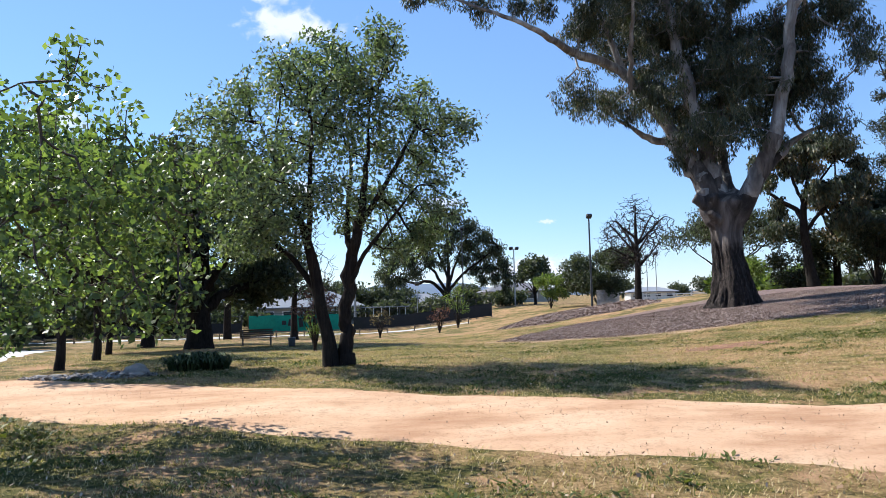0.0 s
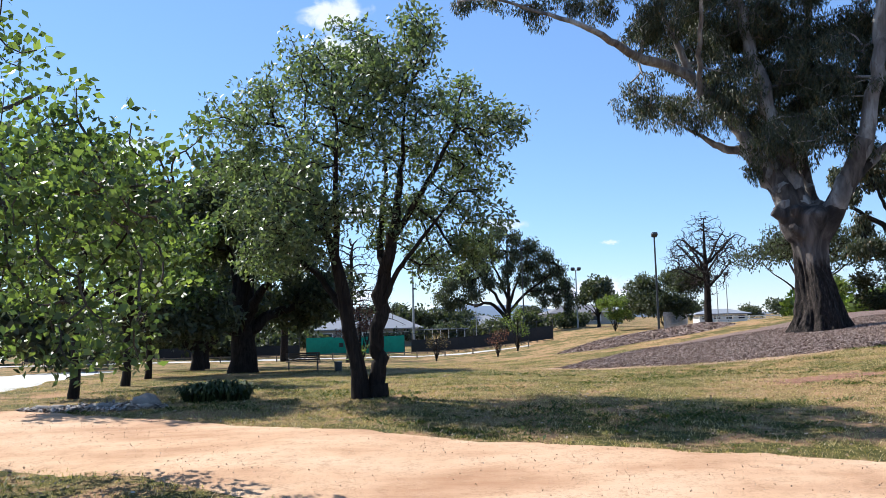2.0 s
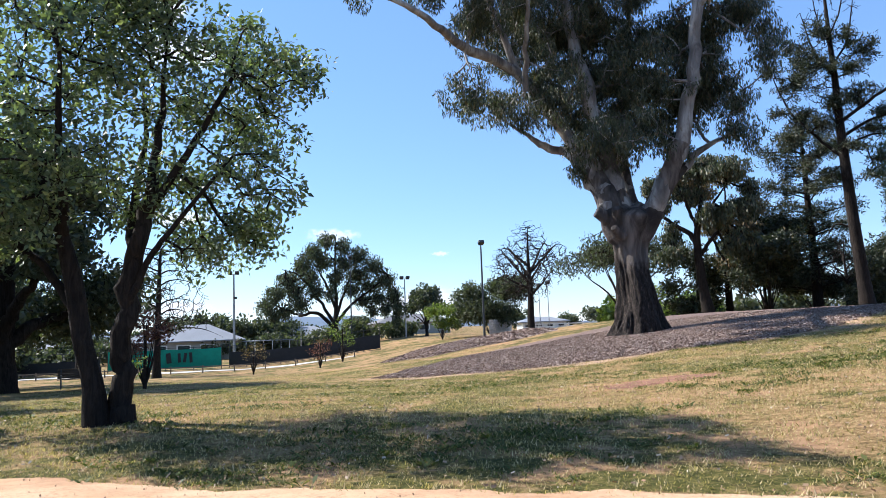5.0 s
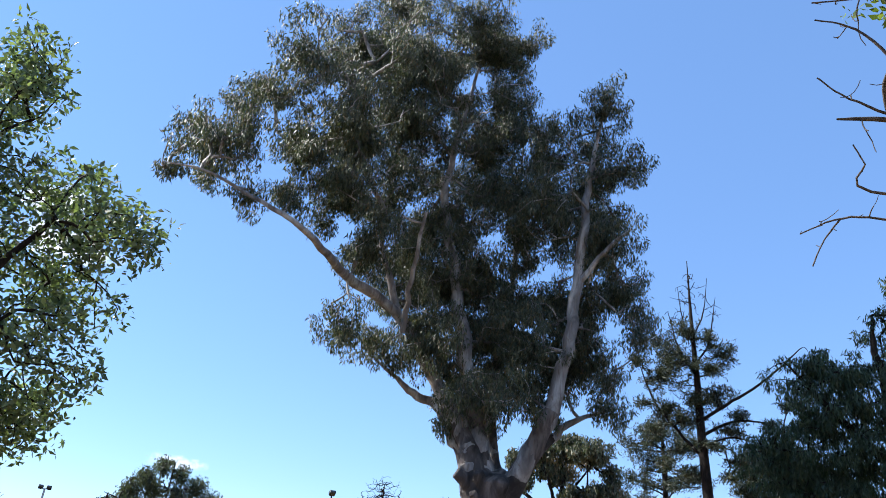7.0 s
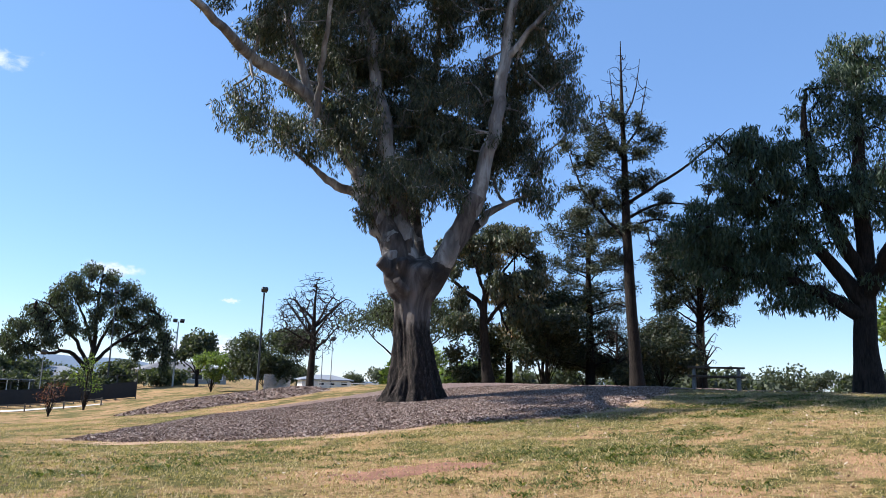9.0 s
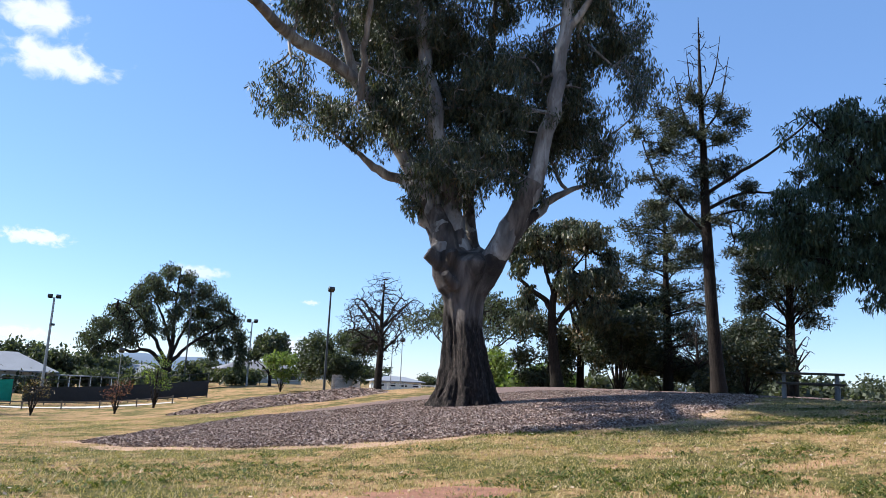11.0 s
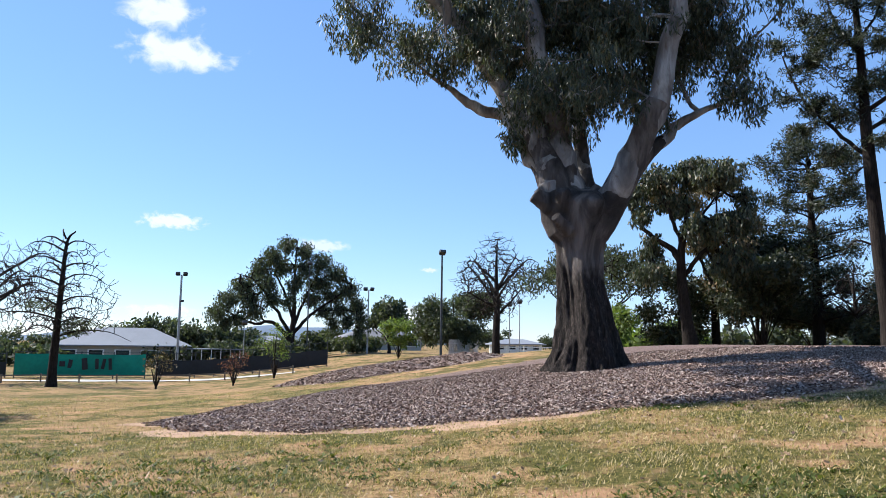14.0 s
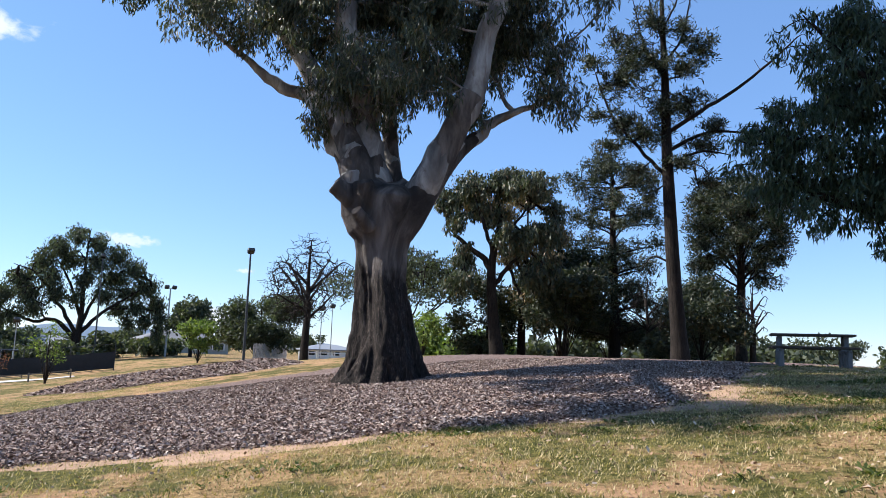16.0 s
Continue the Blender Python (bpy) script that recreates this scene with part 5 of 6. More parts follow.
# a half-dead tree whose branches reach over the walk
build_tree("dying_tree", 12.62, 6.28, [[(x, y, z - 0.42 * float(hsm(z, 1.0, 4.0)), r) for x, y, z, r in b] for b in [
    [(0, 0, 0, 0.3), (0, 0, 1.5, 0.24), (-0.2, 0.1, 3.0, 0.2), (-0.5, 0.3, 5.5, 0.13), (-0.7, 0.4, 8, 0.028)],
    [(-0.2, 0.1, 2.8, 0.12), (-1.8, 1.4, 4.3, 0.036), (-3.4, 2.4, 4.9, 0.022), (-4.72, 3.26, 5.14, 0.014), (-5.05, 3.6, 5.2, 0.012), (-5.37, 3.88, 5.04, 0.006)],
    [(-5.05, 3.6, 5.2, 0.011), (-5.1, 3.8, 5.0, 0.008), (-5.19, 3.92, 4.7, 0.004)],
    [(-0.3, 0.2, 3.6, 0.12), (-2.0, 1.2, 5.2, 0.050), (-3.8, 1.9, 5.8, 0.039), (-5.36, 2.66, 5.84, 0.028), (-5.81, 2.93, 5.84, 0.011)],
    [(-5.36, 2.66, 5.84, 0.025), (-5.6, 2.5, 6.1, 0.019), (-5.73, 2.31, 6.22, 0.017), (-6.0, 2.45, 6.6, 0.011), (-6.35, 2.61, 6.67, 0.006)],
    [(-5.3, 2.6, 5.85, 0.017), (-5.8, 2.8, 6.05, 0.010), (-6.09, 2.87, 6.22, 0.005)],
    [(-0.4, 0.2, 4.2, 0.1), (-2.4, 1.3, 5.0, 0.039), (-4.97, 3.09, 5.29, 0.017), (-5.3, 3.05, 5.55, 0.009), (-5.48, 3.02, 5.7, 0.004)],
    [(-0.5, 0.3, 5.0, 0.1), (-3.0, 1.2, 6.6, 0.033), (-5.0, 2.1, 7.2, 0.017), (-6.35, 2.61, 6.9, 0.006)]]],
    [(-5.6, 2.3, 6.55, 0.75, 0.5, 0.25), (-5.2, 1.9, 6.7, 0.6, 0.5, 0.25), (-0.8, 0.6, 7.6, 1.0, 1.0, 0.7)], GREY_BARK, LIME_LEAF, 91, "half-dead tree with bare crooked branches and a few green tufts",
    density=30, per=12, spread=0.07, size=0.09, ratio=0.5, tip=0.005, bare=[(x, y, z - 0.42, a, b, c) for x, y, z, a, b, c in [(-5.1, 3.6, 5.1, 0.5, 0.4, 0.25), (-5.7, 2.7, 6.2, 0.5, 0.4, 0.3), (-5.3, 3.75, 5.0, 0.3, 0.25, 0.2), (-4.9, 3.4, 5.25, 0.4, 0.3, 0.2), (-5.5, 2.65, 5.95, 0.4, 0.3, 0.2), (-6.05, 2.6, 6.55, 0.35, 0.3, 0.25), (-5.3, 2.6, 5.8, 0.5, 0.3, 0.3), (-5.8, 2.5, 6.9, 0.5, 0.4, 0.3), (-4.6, 3.2, 5.0, 0.5, 0.3, 0.25), (-5.6, 2.8, 5.6, 0.5, 0.3, 0.4)]], sag=0.15, power=0.4)


def shrub(name, x, y, tall, wide, leaf, seed, label, per=40, size=0.2, density=10, spread=0.25, deep=None, style="spray", category="shrub", lo=0.12):
    """A multi-stemmed bush with leaves nearly to the ground."""
    rng = np.random.RandomState(seed)
    deep = deep or wide
    limbs = [[(0, 0, 0, 0.04 + 0.012 * tall), (0, 0, tall * 0.3, 0.03 + 0.01 * tall), (0.05, 0, tall * 0.8, 0.02)]]
    blobs = []
    for k in range(9):
        a = k * 2.4
        r = rng.uniform(0.15, 0.34)
        z = tall * rng.uniform(0.25 + lo, 0.85)
        q = (math.cos(a) * r * wide, math.sin(a) * r * deep, z)
        limbs.append([(0, 0, 0.05, 0.02 + 0.006 * tall), (q[0] * 0.5, q[1] * 0.5, z * 0.5, 0.02), (*q, 0.01)])
        blobs.append((*q, wide * 0.22, deep * 0.22, tall * 0.16))
    return build_tree(name, x, y, limbs, blobs, DARK_BARK, leaf, seed, label, category, density=density, per=per, spread=spread, size=size, ratio=0.36, tip=0.012, sides=5, style=style)


shrub("red_shrub", -3.6, 29.5, 2.6, 2.0, RED_LEAF, 101, "small dark red-leaved ornamental tree on the lawn", density=14, per=34, size=0.14, spread=0.16, category="small tree", lo=0.25)
shrub("sapling", -0.3, 65.7, 2.8, 2.2, BROWN_LEAF, 102, "thin russet sapling on the lower lawn", density=7, per=12, size=0.16, category="small tree", lo=0.2)
shrub("sapling", 4.8, 63.2, 2.4, 2.0, RED_LEAF, 103, "small red sapling on the lower lawn", density=7, per=12, size=0.16, category="small tree", lo=0.2)
shrub("sapling", 8.0, 76, 4.6, 3.0, LIME_LEAF, 104, "slim pale green sapling near the footpath", density=6, per=16, size=0.22, spread=0.3, category="small tree", lo=0.15)
shrub("sapling", -3.2, 23.8, 1.3, 0.7, LIME_LEAF, 105, "knee-high thin sapling on the lawn", density=10, per=10, size=0.1, spread=0.1, category="small tree", lo=0.2)
shrub("shrub", 22, 92, 4.5, 5.0, LIME_LEAF, 106, "rounded bright green shrub by the fence", density=7, per=50, size=0.35, spread=0.35)
shrub("green_tree", 28.5, 93, 8.2, 11.0, FAR_LEAF, 107, "dense rounded green tree behind the paling fence", category="tree", lo=0.02, density=9, per=80, spread=0.6, size=0.4)
round_tree("green_tree", 26, 118, 8, 6, DARK_BARK, FAR_LEAF, 108, "small dark tree beyond the fence", bole=0.2, girth=0.25, density=5, per=60, spread=0.6, size=0.5, ratio=0.5, tip=0.04)
round_tree("willow_tree", 29.6, 60.2, 8.6, 11.0, DARK_BARK, FAR_LEAF, 109, "thinly leaved arching tree with fresh green leaves", bole=0.15, girth=0.2, density=24, per=12, spread=0.3, size=0.22, style="hang", ratio=0.45, tip=0.016)
shrub("dark_shrub", 39.5, 55, 8.5, 7.0, PINE_LEAF, 210, "tall dark evergreen shrub between gum and conifer", density=14, per=70, size=0.3, spread=0.4)
shrub("dark_shrub", 36, 50, 7.0, 7.0, PINE_LEAF, 110, "dense dark evergreen shrub under the gums", density=10, per=70, size=0.3, spread=0.4)
shrub("dark_shrub", 33.4, 55, 6.2, 6.0, PINE_LEAF, 214, "ragged dark evergreen shrub behind the leaning gum", density=12, per=60, size=0.3, spread=0.42, lo=-0.1)
shrub("dark_shrub", 46, 50, 4.6, 6.0, PINE_LEAF, 215, "low dark evergreen shrub at the foot of the pines", density=10, per=60, size=0.3, spread=0.42, lo=-0.1)
shrub("dark_shrub", 45, 56, 5.0, 9.0, PINE_LEAF, 111, "dark evergreen thicket under the conifers", density=8, per=70, size=0.35, spread=0.45)
shrub("light_shrub", 27, 52, 2.6, 3.0, LIME_LEAF, 112, "low light green shrub behind the old gum", density=8, per=40, size=0.3, spread=0.35)
shrub("dark_shrub", 40, 42.7, 5.2, 5.4, PINE_LEAF, 211, "rounded dark evergreen bush beside the tall pine", density=20, per=70, size=0.26, spread=0.42, lo=-0.12)
bare_tree("bare_tree", 41.8, 40.7, 4.8, 2.4, 213, "thin dead stump of a tree with a few twigs", girth=0.16, tips=60)
bare_tree("bare_tree", 40, 47, 5.5, 5.0, 113, "low leafless grey tree among the pines", girth=0.14, tips=260)
round_tree("shrub_tree", 52, 32, 7.5, 7, GREY_BARK, LIME_LEAF, 114, "sunlit yellow-green tree past the picnic table", bole=0.1, girth=0.2, density=9, per=60, spread=0.4, size=0.3, ratio=0.5, tip=0.02)
bare_tree("bare_tree", 44, 27, 7, 6, 115, "leafless multi-limbed tree behind the pepper tree", girth=0.22, tips=200)

# ---- built things ----
STEEL = plain("galvanised_steel", (0.36, 0.37, 0.38), 0.5, 0.6)
DARK_STEEL = plain("dark_steel", (0.06, 0.065, 0.07), 0.5, 0.3)
WOOD = plain("weathered_timber", (0.20, 0.165, 0.13), 0.85, 0, 20)
DARK_WOOD = plain("dark_timber", (0.075, 0.058, 0.045), 0.8, 0, 20)
WHITE = plain("white_paint", (0.78, 0.77, 0.73), 0.6, 0, 8, 0.1)
CREAM = plain("cream_wall", (0.36, 0.345, 0.30), 0.85, 0, 3, 0.12)
ROOF = plain("pale_roof_iron", (0.22, 0.235, 0.26), 0.6, 0.0, 4, 0.12)
DARK_ROOF = plain("grey_tile_roof", (0.16, 0.16, 0.17), 0.8, 0, 4)
GLASS = plain("dark_window", (0.03, 0.035, 0.04), 0.1, 0, 2)
GREEN_CLOTH = plain("green_screen_cloth", (0.012, 0.24, 0.17), 0.75, 0, 3, 0.25)
BLACK_CLOTH = plain("dark_shade_cloth", (0.03, 0.032, 0.035), 0.85, 0, 3)
PALING = plain("grey_paling", (0.42, 0.40, 0.38), 0.85, 0, 10)
ROCK = plain("grey_rock", (0.30, 0.27, 0.24), 0.9, 0, 9, 0.45)
CONC_POST = plain("concrete_leg", (0.17, 0.165, 0.16), 0.9, 0, 14)


def light_pole(x, y, top, heads, label, girth=0.12, steel=DARK_STEEL, low=0):
    z = ground_z(x, y)
    p = tagged(empty("floodlight_pole", x, y, z), label, "light pole", "floodlight poles")
    v, f = tube([(0, 0, -0.3), (0, 0, (top - z) * 0.5), (0, 0, top - z)], [girth, girth * 0.8, girth * 0.6], 10)
    part("mast", mesh_from("mast", v, f, steel, True), p)
    part("crossarm", box_mesh("crossarm", steel, [(0, 0, top - z, 0.35 + 0.65 * (heads - 1), 0.1, 0.1)], 0.01), p)
    for k in range(heads):
        off = (k - (heads - 1) / 2) * 1.0
        tilt = Matrix.Rotation(radians(-35), 4, "X")
        h = part("lamp_head", box_mesh("lamp_head", DARK_STEEL, [(off, -0.12, top - z + 0.2, 0.62, 0.5, 0.34, tilt)], 0.05), p)
        part("lens", box_mesh("lens", GLASS, [(off, -0.16, top - z + 0.02, 0.5, 0.36, 0.03, tilt)], 0.005), h)
    for k in range(low):
        part("lower_lamp", box_mesh("lower_lamp", DARK_STEEL, [(0.25, -0.1, (top - z) * 0.72, 0.5, 0.35, 0.3)], 0.05), p)
    return p


light_pole(23.4, 79.2, 10.0, 1, "tall dark pole with a square floodlight head", 0.13)
light_pole(23.3, 121, 9.3, 2, "tall pole with twin floodlight heads", 0.14, STEEL)
light_pole(-3.2, 120, 10.5, 2, "pale steel pole with a flat floodlight bar", 0.22, STEEL, low=1)
light_pole(5.5, 100, 3.4, 1, "slim pale pole beside the courts", 0.07, STEEL)
light_pole(14.2, 118, 12.5, 1, "dark pole rising in front of the broad gum", 0.12)
light_pole(37.2, 98, 6.3, 1, "slim grey pole by the white rail", 0.07, STEEL)
light_pole(39.3, 100, 6.8, 1, "slim grey pole by the white rail", 0.07, STEEL)


def picnic_table(x, y, turn):
    z = ground_z(x, y)
    t = tagged(empty("picnic_table", x, y, z), "dark weathered picnic table with benches on pale concrete legs", "picnic table")
    t.rotation_euler = (0, 0, radians(turn))
    for k in range(4):
        part("tabletop_plank", box_mesh("tabletop_plank", DARK_WOOD, [(0, -0.3 + 0.2 * k, 0.76, 1.85, 0.185, 0.05)], 0.008), t)
    for side in (-1, 1):
        s = part("bench_seat", box_mesh("bench_seat", DARK_WOOD, [(0, side * 0.72, 0.45, 1.85, 0.27, 0.05)], 0.008), t)
    for side in (-0.72, 0.72):
        part("leg", box_mesh("leg", CONC_POST, [(side, 0.22, 0.32, 0.11, 0.12, 0.82), (side, -0.22, 0.32, 0.11, 0.12, 0.82), (side, 0, 0.38, 0.09, 1.6, 0.08), (side, 0.72, 0.17, 0.11, 0.12, 0.46), (side, -0.72, 0.17, 0.11, 0.12, 0.46)], 0.02), t)
    return t


picnic_table(23.2, 24.3, -50)


def park_bench(x, y, turn):
    z = ground_z(x, y)
    b = tagged(empty("park_bench", x, y, z), "dark slatted park bench on the lawn", "bench")
    b.rotation_euler = (0, 0, radians(turn))
    for k in range(4):
        part("seat_slat", box_mesh("seat_slat", DARK_WOOD, [(0, -0.22 + 0.13 * k, 0.45, 1.8, 0.11, 0.035)], 0.006), b)
    for k in range(4):
        part("back_slat", box_mesh("back_slat", DARK_WOOD, [(0, 0.27 + 0.03 * k, 0.53 + 0.11 * k, 1.8, 0.035, 0.095)], 0.006), b)
    for s in (-0.75, 0.75):
        part("leg", box_mesh("leg", DARK_STEEL, [(s, -0.2, 0.2, 0.06, 0.06, 0.46), (s, 0.24, 0.2, 0.06, 0.06, 0.46), (s, 0.33, 0.66, 0.05, 0.05, 0.5), (s, 0.02, 0.62, 0.05, 0.55, 0.04), (s, -0.22, 0.52, 0.05, 0.05, 0.2)], 0.008), b)
    b.scale = (0.84, 0.84, 0.84)
    return b


park_bench(-6.6, 34.6, 12)


def litter_bin(x, y):
    z = ground_z(x, y)
    b = tagged(empty("litter_bin", x, y, z), "squat dark round litter bin beside the bench", "bin")
    v, f = tube([(0, 0, -0.02), (0, 0, 0.05), (0, 0, 0.6), (0, 0, 0.62)], [0.22, 0.24, 0.28, 0.27], 18)
    part("body", mesh_from("body", v, f, DARK_STEEL, True), b)
    v, f = tube([(0, 0, 0.58), (0, 0, 0.64), (0, 0, 0.66), (0, 0, 0.665)], [0.29, 0.3, 0.27, 0.01], 18)
    part("rim", mesh_from("rim", v, f, DARK_STEEL, True), b)
    b.scale = (0.6, 0.6, 0.6)


litter_bin(-4.8, 32.6)


def strap_bush(x, y, wide, deep, tall, n, seed, label):
    rng = np.random.RandomState(seed)
    a, r = rng.uniform(0, 6.283, n), np.sqrt(rng.rand(n))
    px, py = x + np.cos(a) * r * wide, y + np.sin(a) * r * deep
    z = height(px, py)
    b = rng.uniform(0, 6.283, n)
    ln = tall * rng.uniform(0.6, 1.15, n) * (1.1 - 0.35 * r)
    out = np.stack([np.cos(b), np.sin(b)], 1) * (ln * rng.uniform(0.5, 1.3, n))[:, None]
    side = np.stack([-np.sin(b), np.cos(b)], 1) * 0.022
    V = []
    for s, w, h in ((0, 0.6, 0.0), (0.4, 1.0, 0.75), (0.75, 0.9, 1.0), (1.05, 0.15, 0.72)):
        c = np.stack([px + out[:, 0] * s, py + out[:, 1] * s, z + ln * h - 0.02], 1)
        e = np.concatenate([side * w, np.zeros((n, 1))], 1)
        V += [c - e, c + e]
    V = np.stack(V, 1).reshape(-1, 3)
    base = np.arange(n)[:, None] * 8
    F = np.concatenate([base + np.array([[0, 1, 3, 2]]), base + np.array([[2, 3, 5, 4]]), base + np.array([[4, 5, 7, 6]])])
    ob = new("strap_leaf_bush", mesh_from("strap_leaf_bush", V, F, STRAP_LEAF, True))
    return tagged(ob, label, "bush")


strap_bush(-5.1, 15.6, 0.62, 0.42, 0.36, 900, 3, "low clump of strappy glossy green leaves")


def boulder(x, y, s, seed):
    bm = bmesh.new()
    bmesh.ops.create_icosphere(bm, subdivisions=3, radius=1.0)
    for v in bm.verts:
        k = 1 + 0.35 * noise.noise(v.co * 1.3 + Vector((seed * 7.1, 0, 0))) + 0.12 * noise.noise(v.co * 4 + Vector((seed, 3, 0)))
        v.co = Vector((v.co.x * s * k, v.co.y * s * 0.8 * k, v.co.z * s * 0.55 * k))
    ob = new("rock", bm_mesh("rock", bm, ROCK, True))
    ob.location = (x, y, ground_z(x, y) + s * 0.25)
    return tagged(ob, "rough grey rock lying on the gravel patch", "rock", "rocks by the track")


boulder(-6.2, 14.9, 0.26, 1)
for k in range(9):
    boulder(-8.0 + 0.24 * k + 0.1 * math.sin(k * 5), 14.45 + 0.3 * math.sin(k * 3.1), 0.08 + 0.05 * abs(math.sin(k * 2.2)), k + 2)
GRAVEL = material("gravel_chip", island_build([(0.0, (0.10, 0.085, 0.075)), (0.5, (0.26, 0.23, 0.21)), (1.0, (0.50, 0.46, 0.43))]), 0.9, 0, 0.2)
chips("gravel", 5000, -8.3, -5.7, 13.9, 15.2, lambda x, y: np.hypot((x + 7) / 1.3, (y - 14.55) / 0.6) < 1, lambda x, y: 0 * x, GRAVEL, 0.04, 0.12, "grey broken gravel patch at the foot of a tree", np.random.RandomState(8))


def run_fence(name, a, b, n, post, rails, mat, label, thick=0.08, rail_h=0.08, category="fence"):
    """Posts and level rails from a to b."""
    az = ground_z(*a)
    t = tagged(empty(name, a[0], a[1], az), label, category)
    ln = math.hypot(b[0] - a[0], b[1] - a[1])
    ang = math.atan2(b[1] - a[1], b[0] - a[0])
    me = box_mesh("post", mat, [(0, 0, post / 2 - 0.1, thick, thick, post + 0.2)], 0.01)
    zs = []
    for k in range(n + 1):
        s = k / n
        px, py = a[0] + (b[0] - a[0]) * s, a[1] + (b[1] - a[1]) * s
        zs.append(ground_z(px, py) - az)
        p = part("post", me, t)
        p.location = (px - a[0], py - a[1], zs[-1])
    for r in rails:
        for k in range(n):
            s0, s1 = k / n, (k + 1) / n
            p0 = Vector(((b[0] - a[0]) * s0, (b[1] - a[1]) * s0, zs[k] + r))
            p1 = Vector(((b[0] - a[0]) * s1, (b[1] - a[1]) * s1, zs[k + 1] + r))
            d = p1 - p0
            m = Matrix.Translation((p0 + p1) / 2) @ d.to_track_quat("X", "Z").to_matrix().to_4x4()
            bm = bmesh.new()
            bmesh.ops.create_cube(bm, size=1, matrix=m @ Matrix.Diagonal((d.length, 0.05, rail_h, 1)))
            part("rail", bm_mesh("rail", bm, mat), t)
    return t


def cloth_panels(parent, a, b, z0, z1, n, mat, name="screen_panel"):
    """Cloth screens, slightly slack, hung between the posts of a fence."""
    az = ground_z(*a)
    for k in range(n):
        bm = bmesh.new()
        rows = []
        for i in range(7):
            s = (k + i / 6) / n
            x, y = (b[0] - a[0]) * s, (b[1] - a[1]) * s
            g = ground_z(a[0] + x, a[1] + y) - az
            bow = 0.06 * math.sin(i / 6 * math.pi)
            rows.append([bm.verts.new((x, y - 0.05 - bow * math.sin(u * math.pi), g + z0 + (z1 - z0) * u - 0.05 * math.sin(i / 6 * math.pi) * (u > 0.9))) for u in (0, 0.33, 0.66, 1)])
        for i in range(6):
            for j in range(3):
                bm.faces.new((rows[i][j], rows[i + 1][j], rows[i + 1][j + 1], rows[i][j + 1]))
        part(name, bm_mesh(name, bm, mat, True), parent)


f1 = run_fence("court_fence", (-15.5, 90.5), (-3.8, 90.0), 4, 2.6, (0.1, 2.5), DARK_STEEL, "court fence hung with green screen cloth", 0.09, 0.05)
cloth_panels(f1, (-15.5, 90.5), (-3.8, 90.0), 0.25, 2.35, 4, GREEN_CLOTH, "green_screen")
# the banner's dark sign, unreadable, as plain strokes
for k, (dx, w, h) in enumerate([(4.2, 0.5, 0.5), (4.9, 0.35, 0.8), (6.2, 0.5, 1.1), (7.3, 0.3, 1.0), (7.9, 0.3, 1.0), (8.5, 0.3, 1.1)]):
    part("dark_stroke", box_mesh("dark_stroke", BLACK_CLOTH, [(dx, -0.2 - 0.5 * dx / 11.7, 1.4, w, 0.02, h, Matrix.Rotation(0.15 * math.sin(k * 2), 4, "Y"))], 0.005), f1)
f2 = run_fence("court_fence", (-3.0, 92), (14, 90.2), 9, 2.6, (0.1, 1.3, 2.5), DARK_STEEL, "black court fence with dark shade cloth", 0.08, 0.05)
cloth_panels(f2, (-3.0, 92), (14, 90.2), 0.2, 1.8, 9, BLACK_CLOTH, "shade_cloth")
f3 = run_fence("court_fence", (-50, 93), (-16.5, 91.5), 9, 2.4, (0.1, 1.3, 2.3), DARK_STEEL, "black court fence with dark shade cloth", 0.08, 0.05)
cloth_panels(f3, (-50, 93), (-16.5, 91.5), 0.2, 1.5, 9, BLACK_CLOTH, "shade_cloth")
run_fence("rail_fence", (-45, 83.2), (10, 82.6), 18, 0.75, (0.62,), WOOD, "low timber rail along the footpath", 0.12, 0.1)
run_fence("rail_fence", (34, 96), (46, 99), 5, 1.3, (0.45, 0.8, 1.15), WHITE, "white painted post-and-rail fence", 0.12, 0.14)


def paling_fence(a, b, n, tall):
    az = ground_z(*a)
    t = tagged(empty("paling_fence", a[0], a[1], az), "pale grey upright paling fence", "fence")
    d = Vector((b[0] - a[0], b[1] - a[1], 0))
    w = d.length / n
    me = box_mesh("paling", PALING, [(0, 0, tall / 2 - 0.1, w * 0.6, 0.03, tall + 0.2)], 0.006)
    for k in range(n):
        s = (k + 0.5) / n
        p = part("paling", me, t)
        p.location = (d.x * s, d.y * s, ground_z(a[0] + d.x * s, a[1] + d.y * s) - az + 0.05 * math.sin(k * 3.3))
        p.rotation_euler = (0, 0, math.atan2(d.y, d.x))
    part("rail", box_mesh("rail", PALING, [(d.x / 2, d.y / 2 + 0.06, tall * 0.8, d.length, 0.05, 0.1, Matrix.Rotation(math.atan2(d.y, d.x), 4, "Z")), (d.x / 2, d.y / 2 + 0.06, tall * 0.3, d.length, 0.05, 0.1, Matrix.Rotation(math.atan2(d.y, d.x), 4, "Z"))]), t)


paling_fence((25.6, 84.4), (33.5, 99), 30, 1.9)


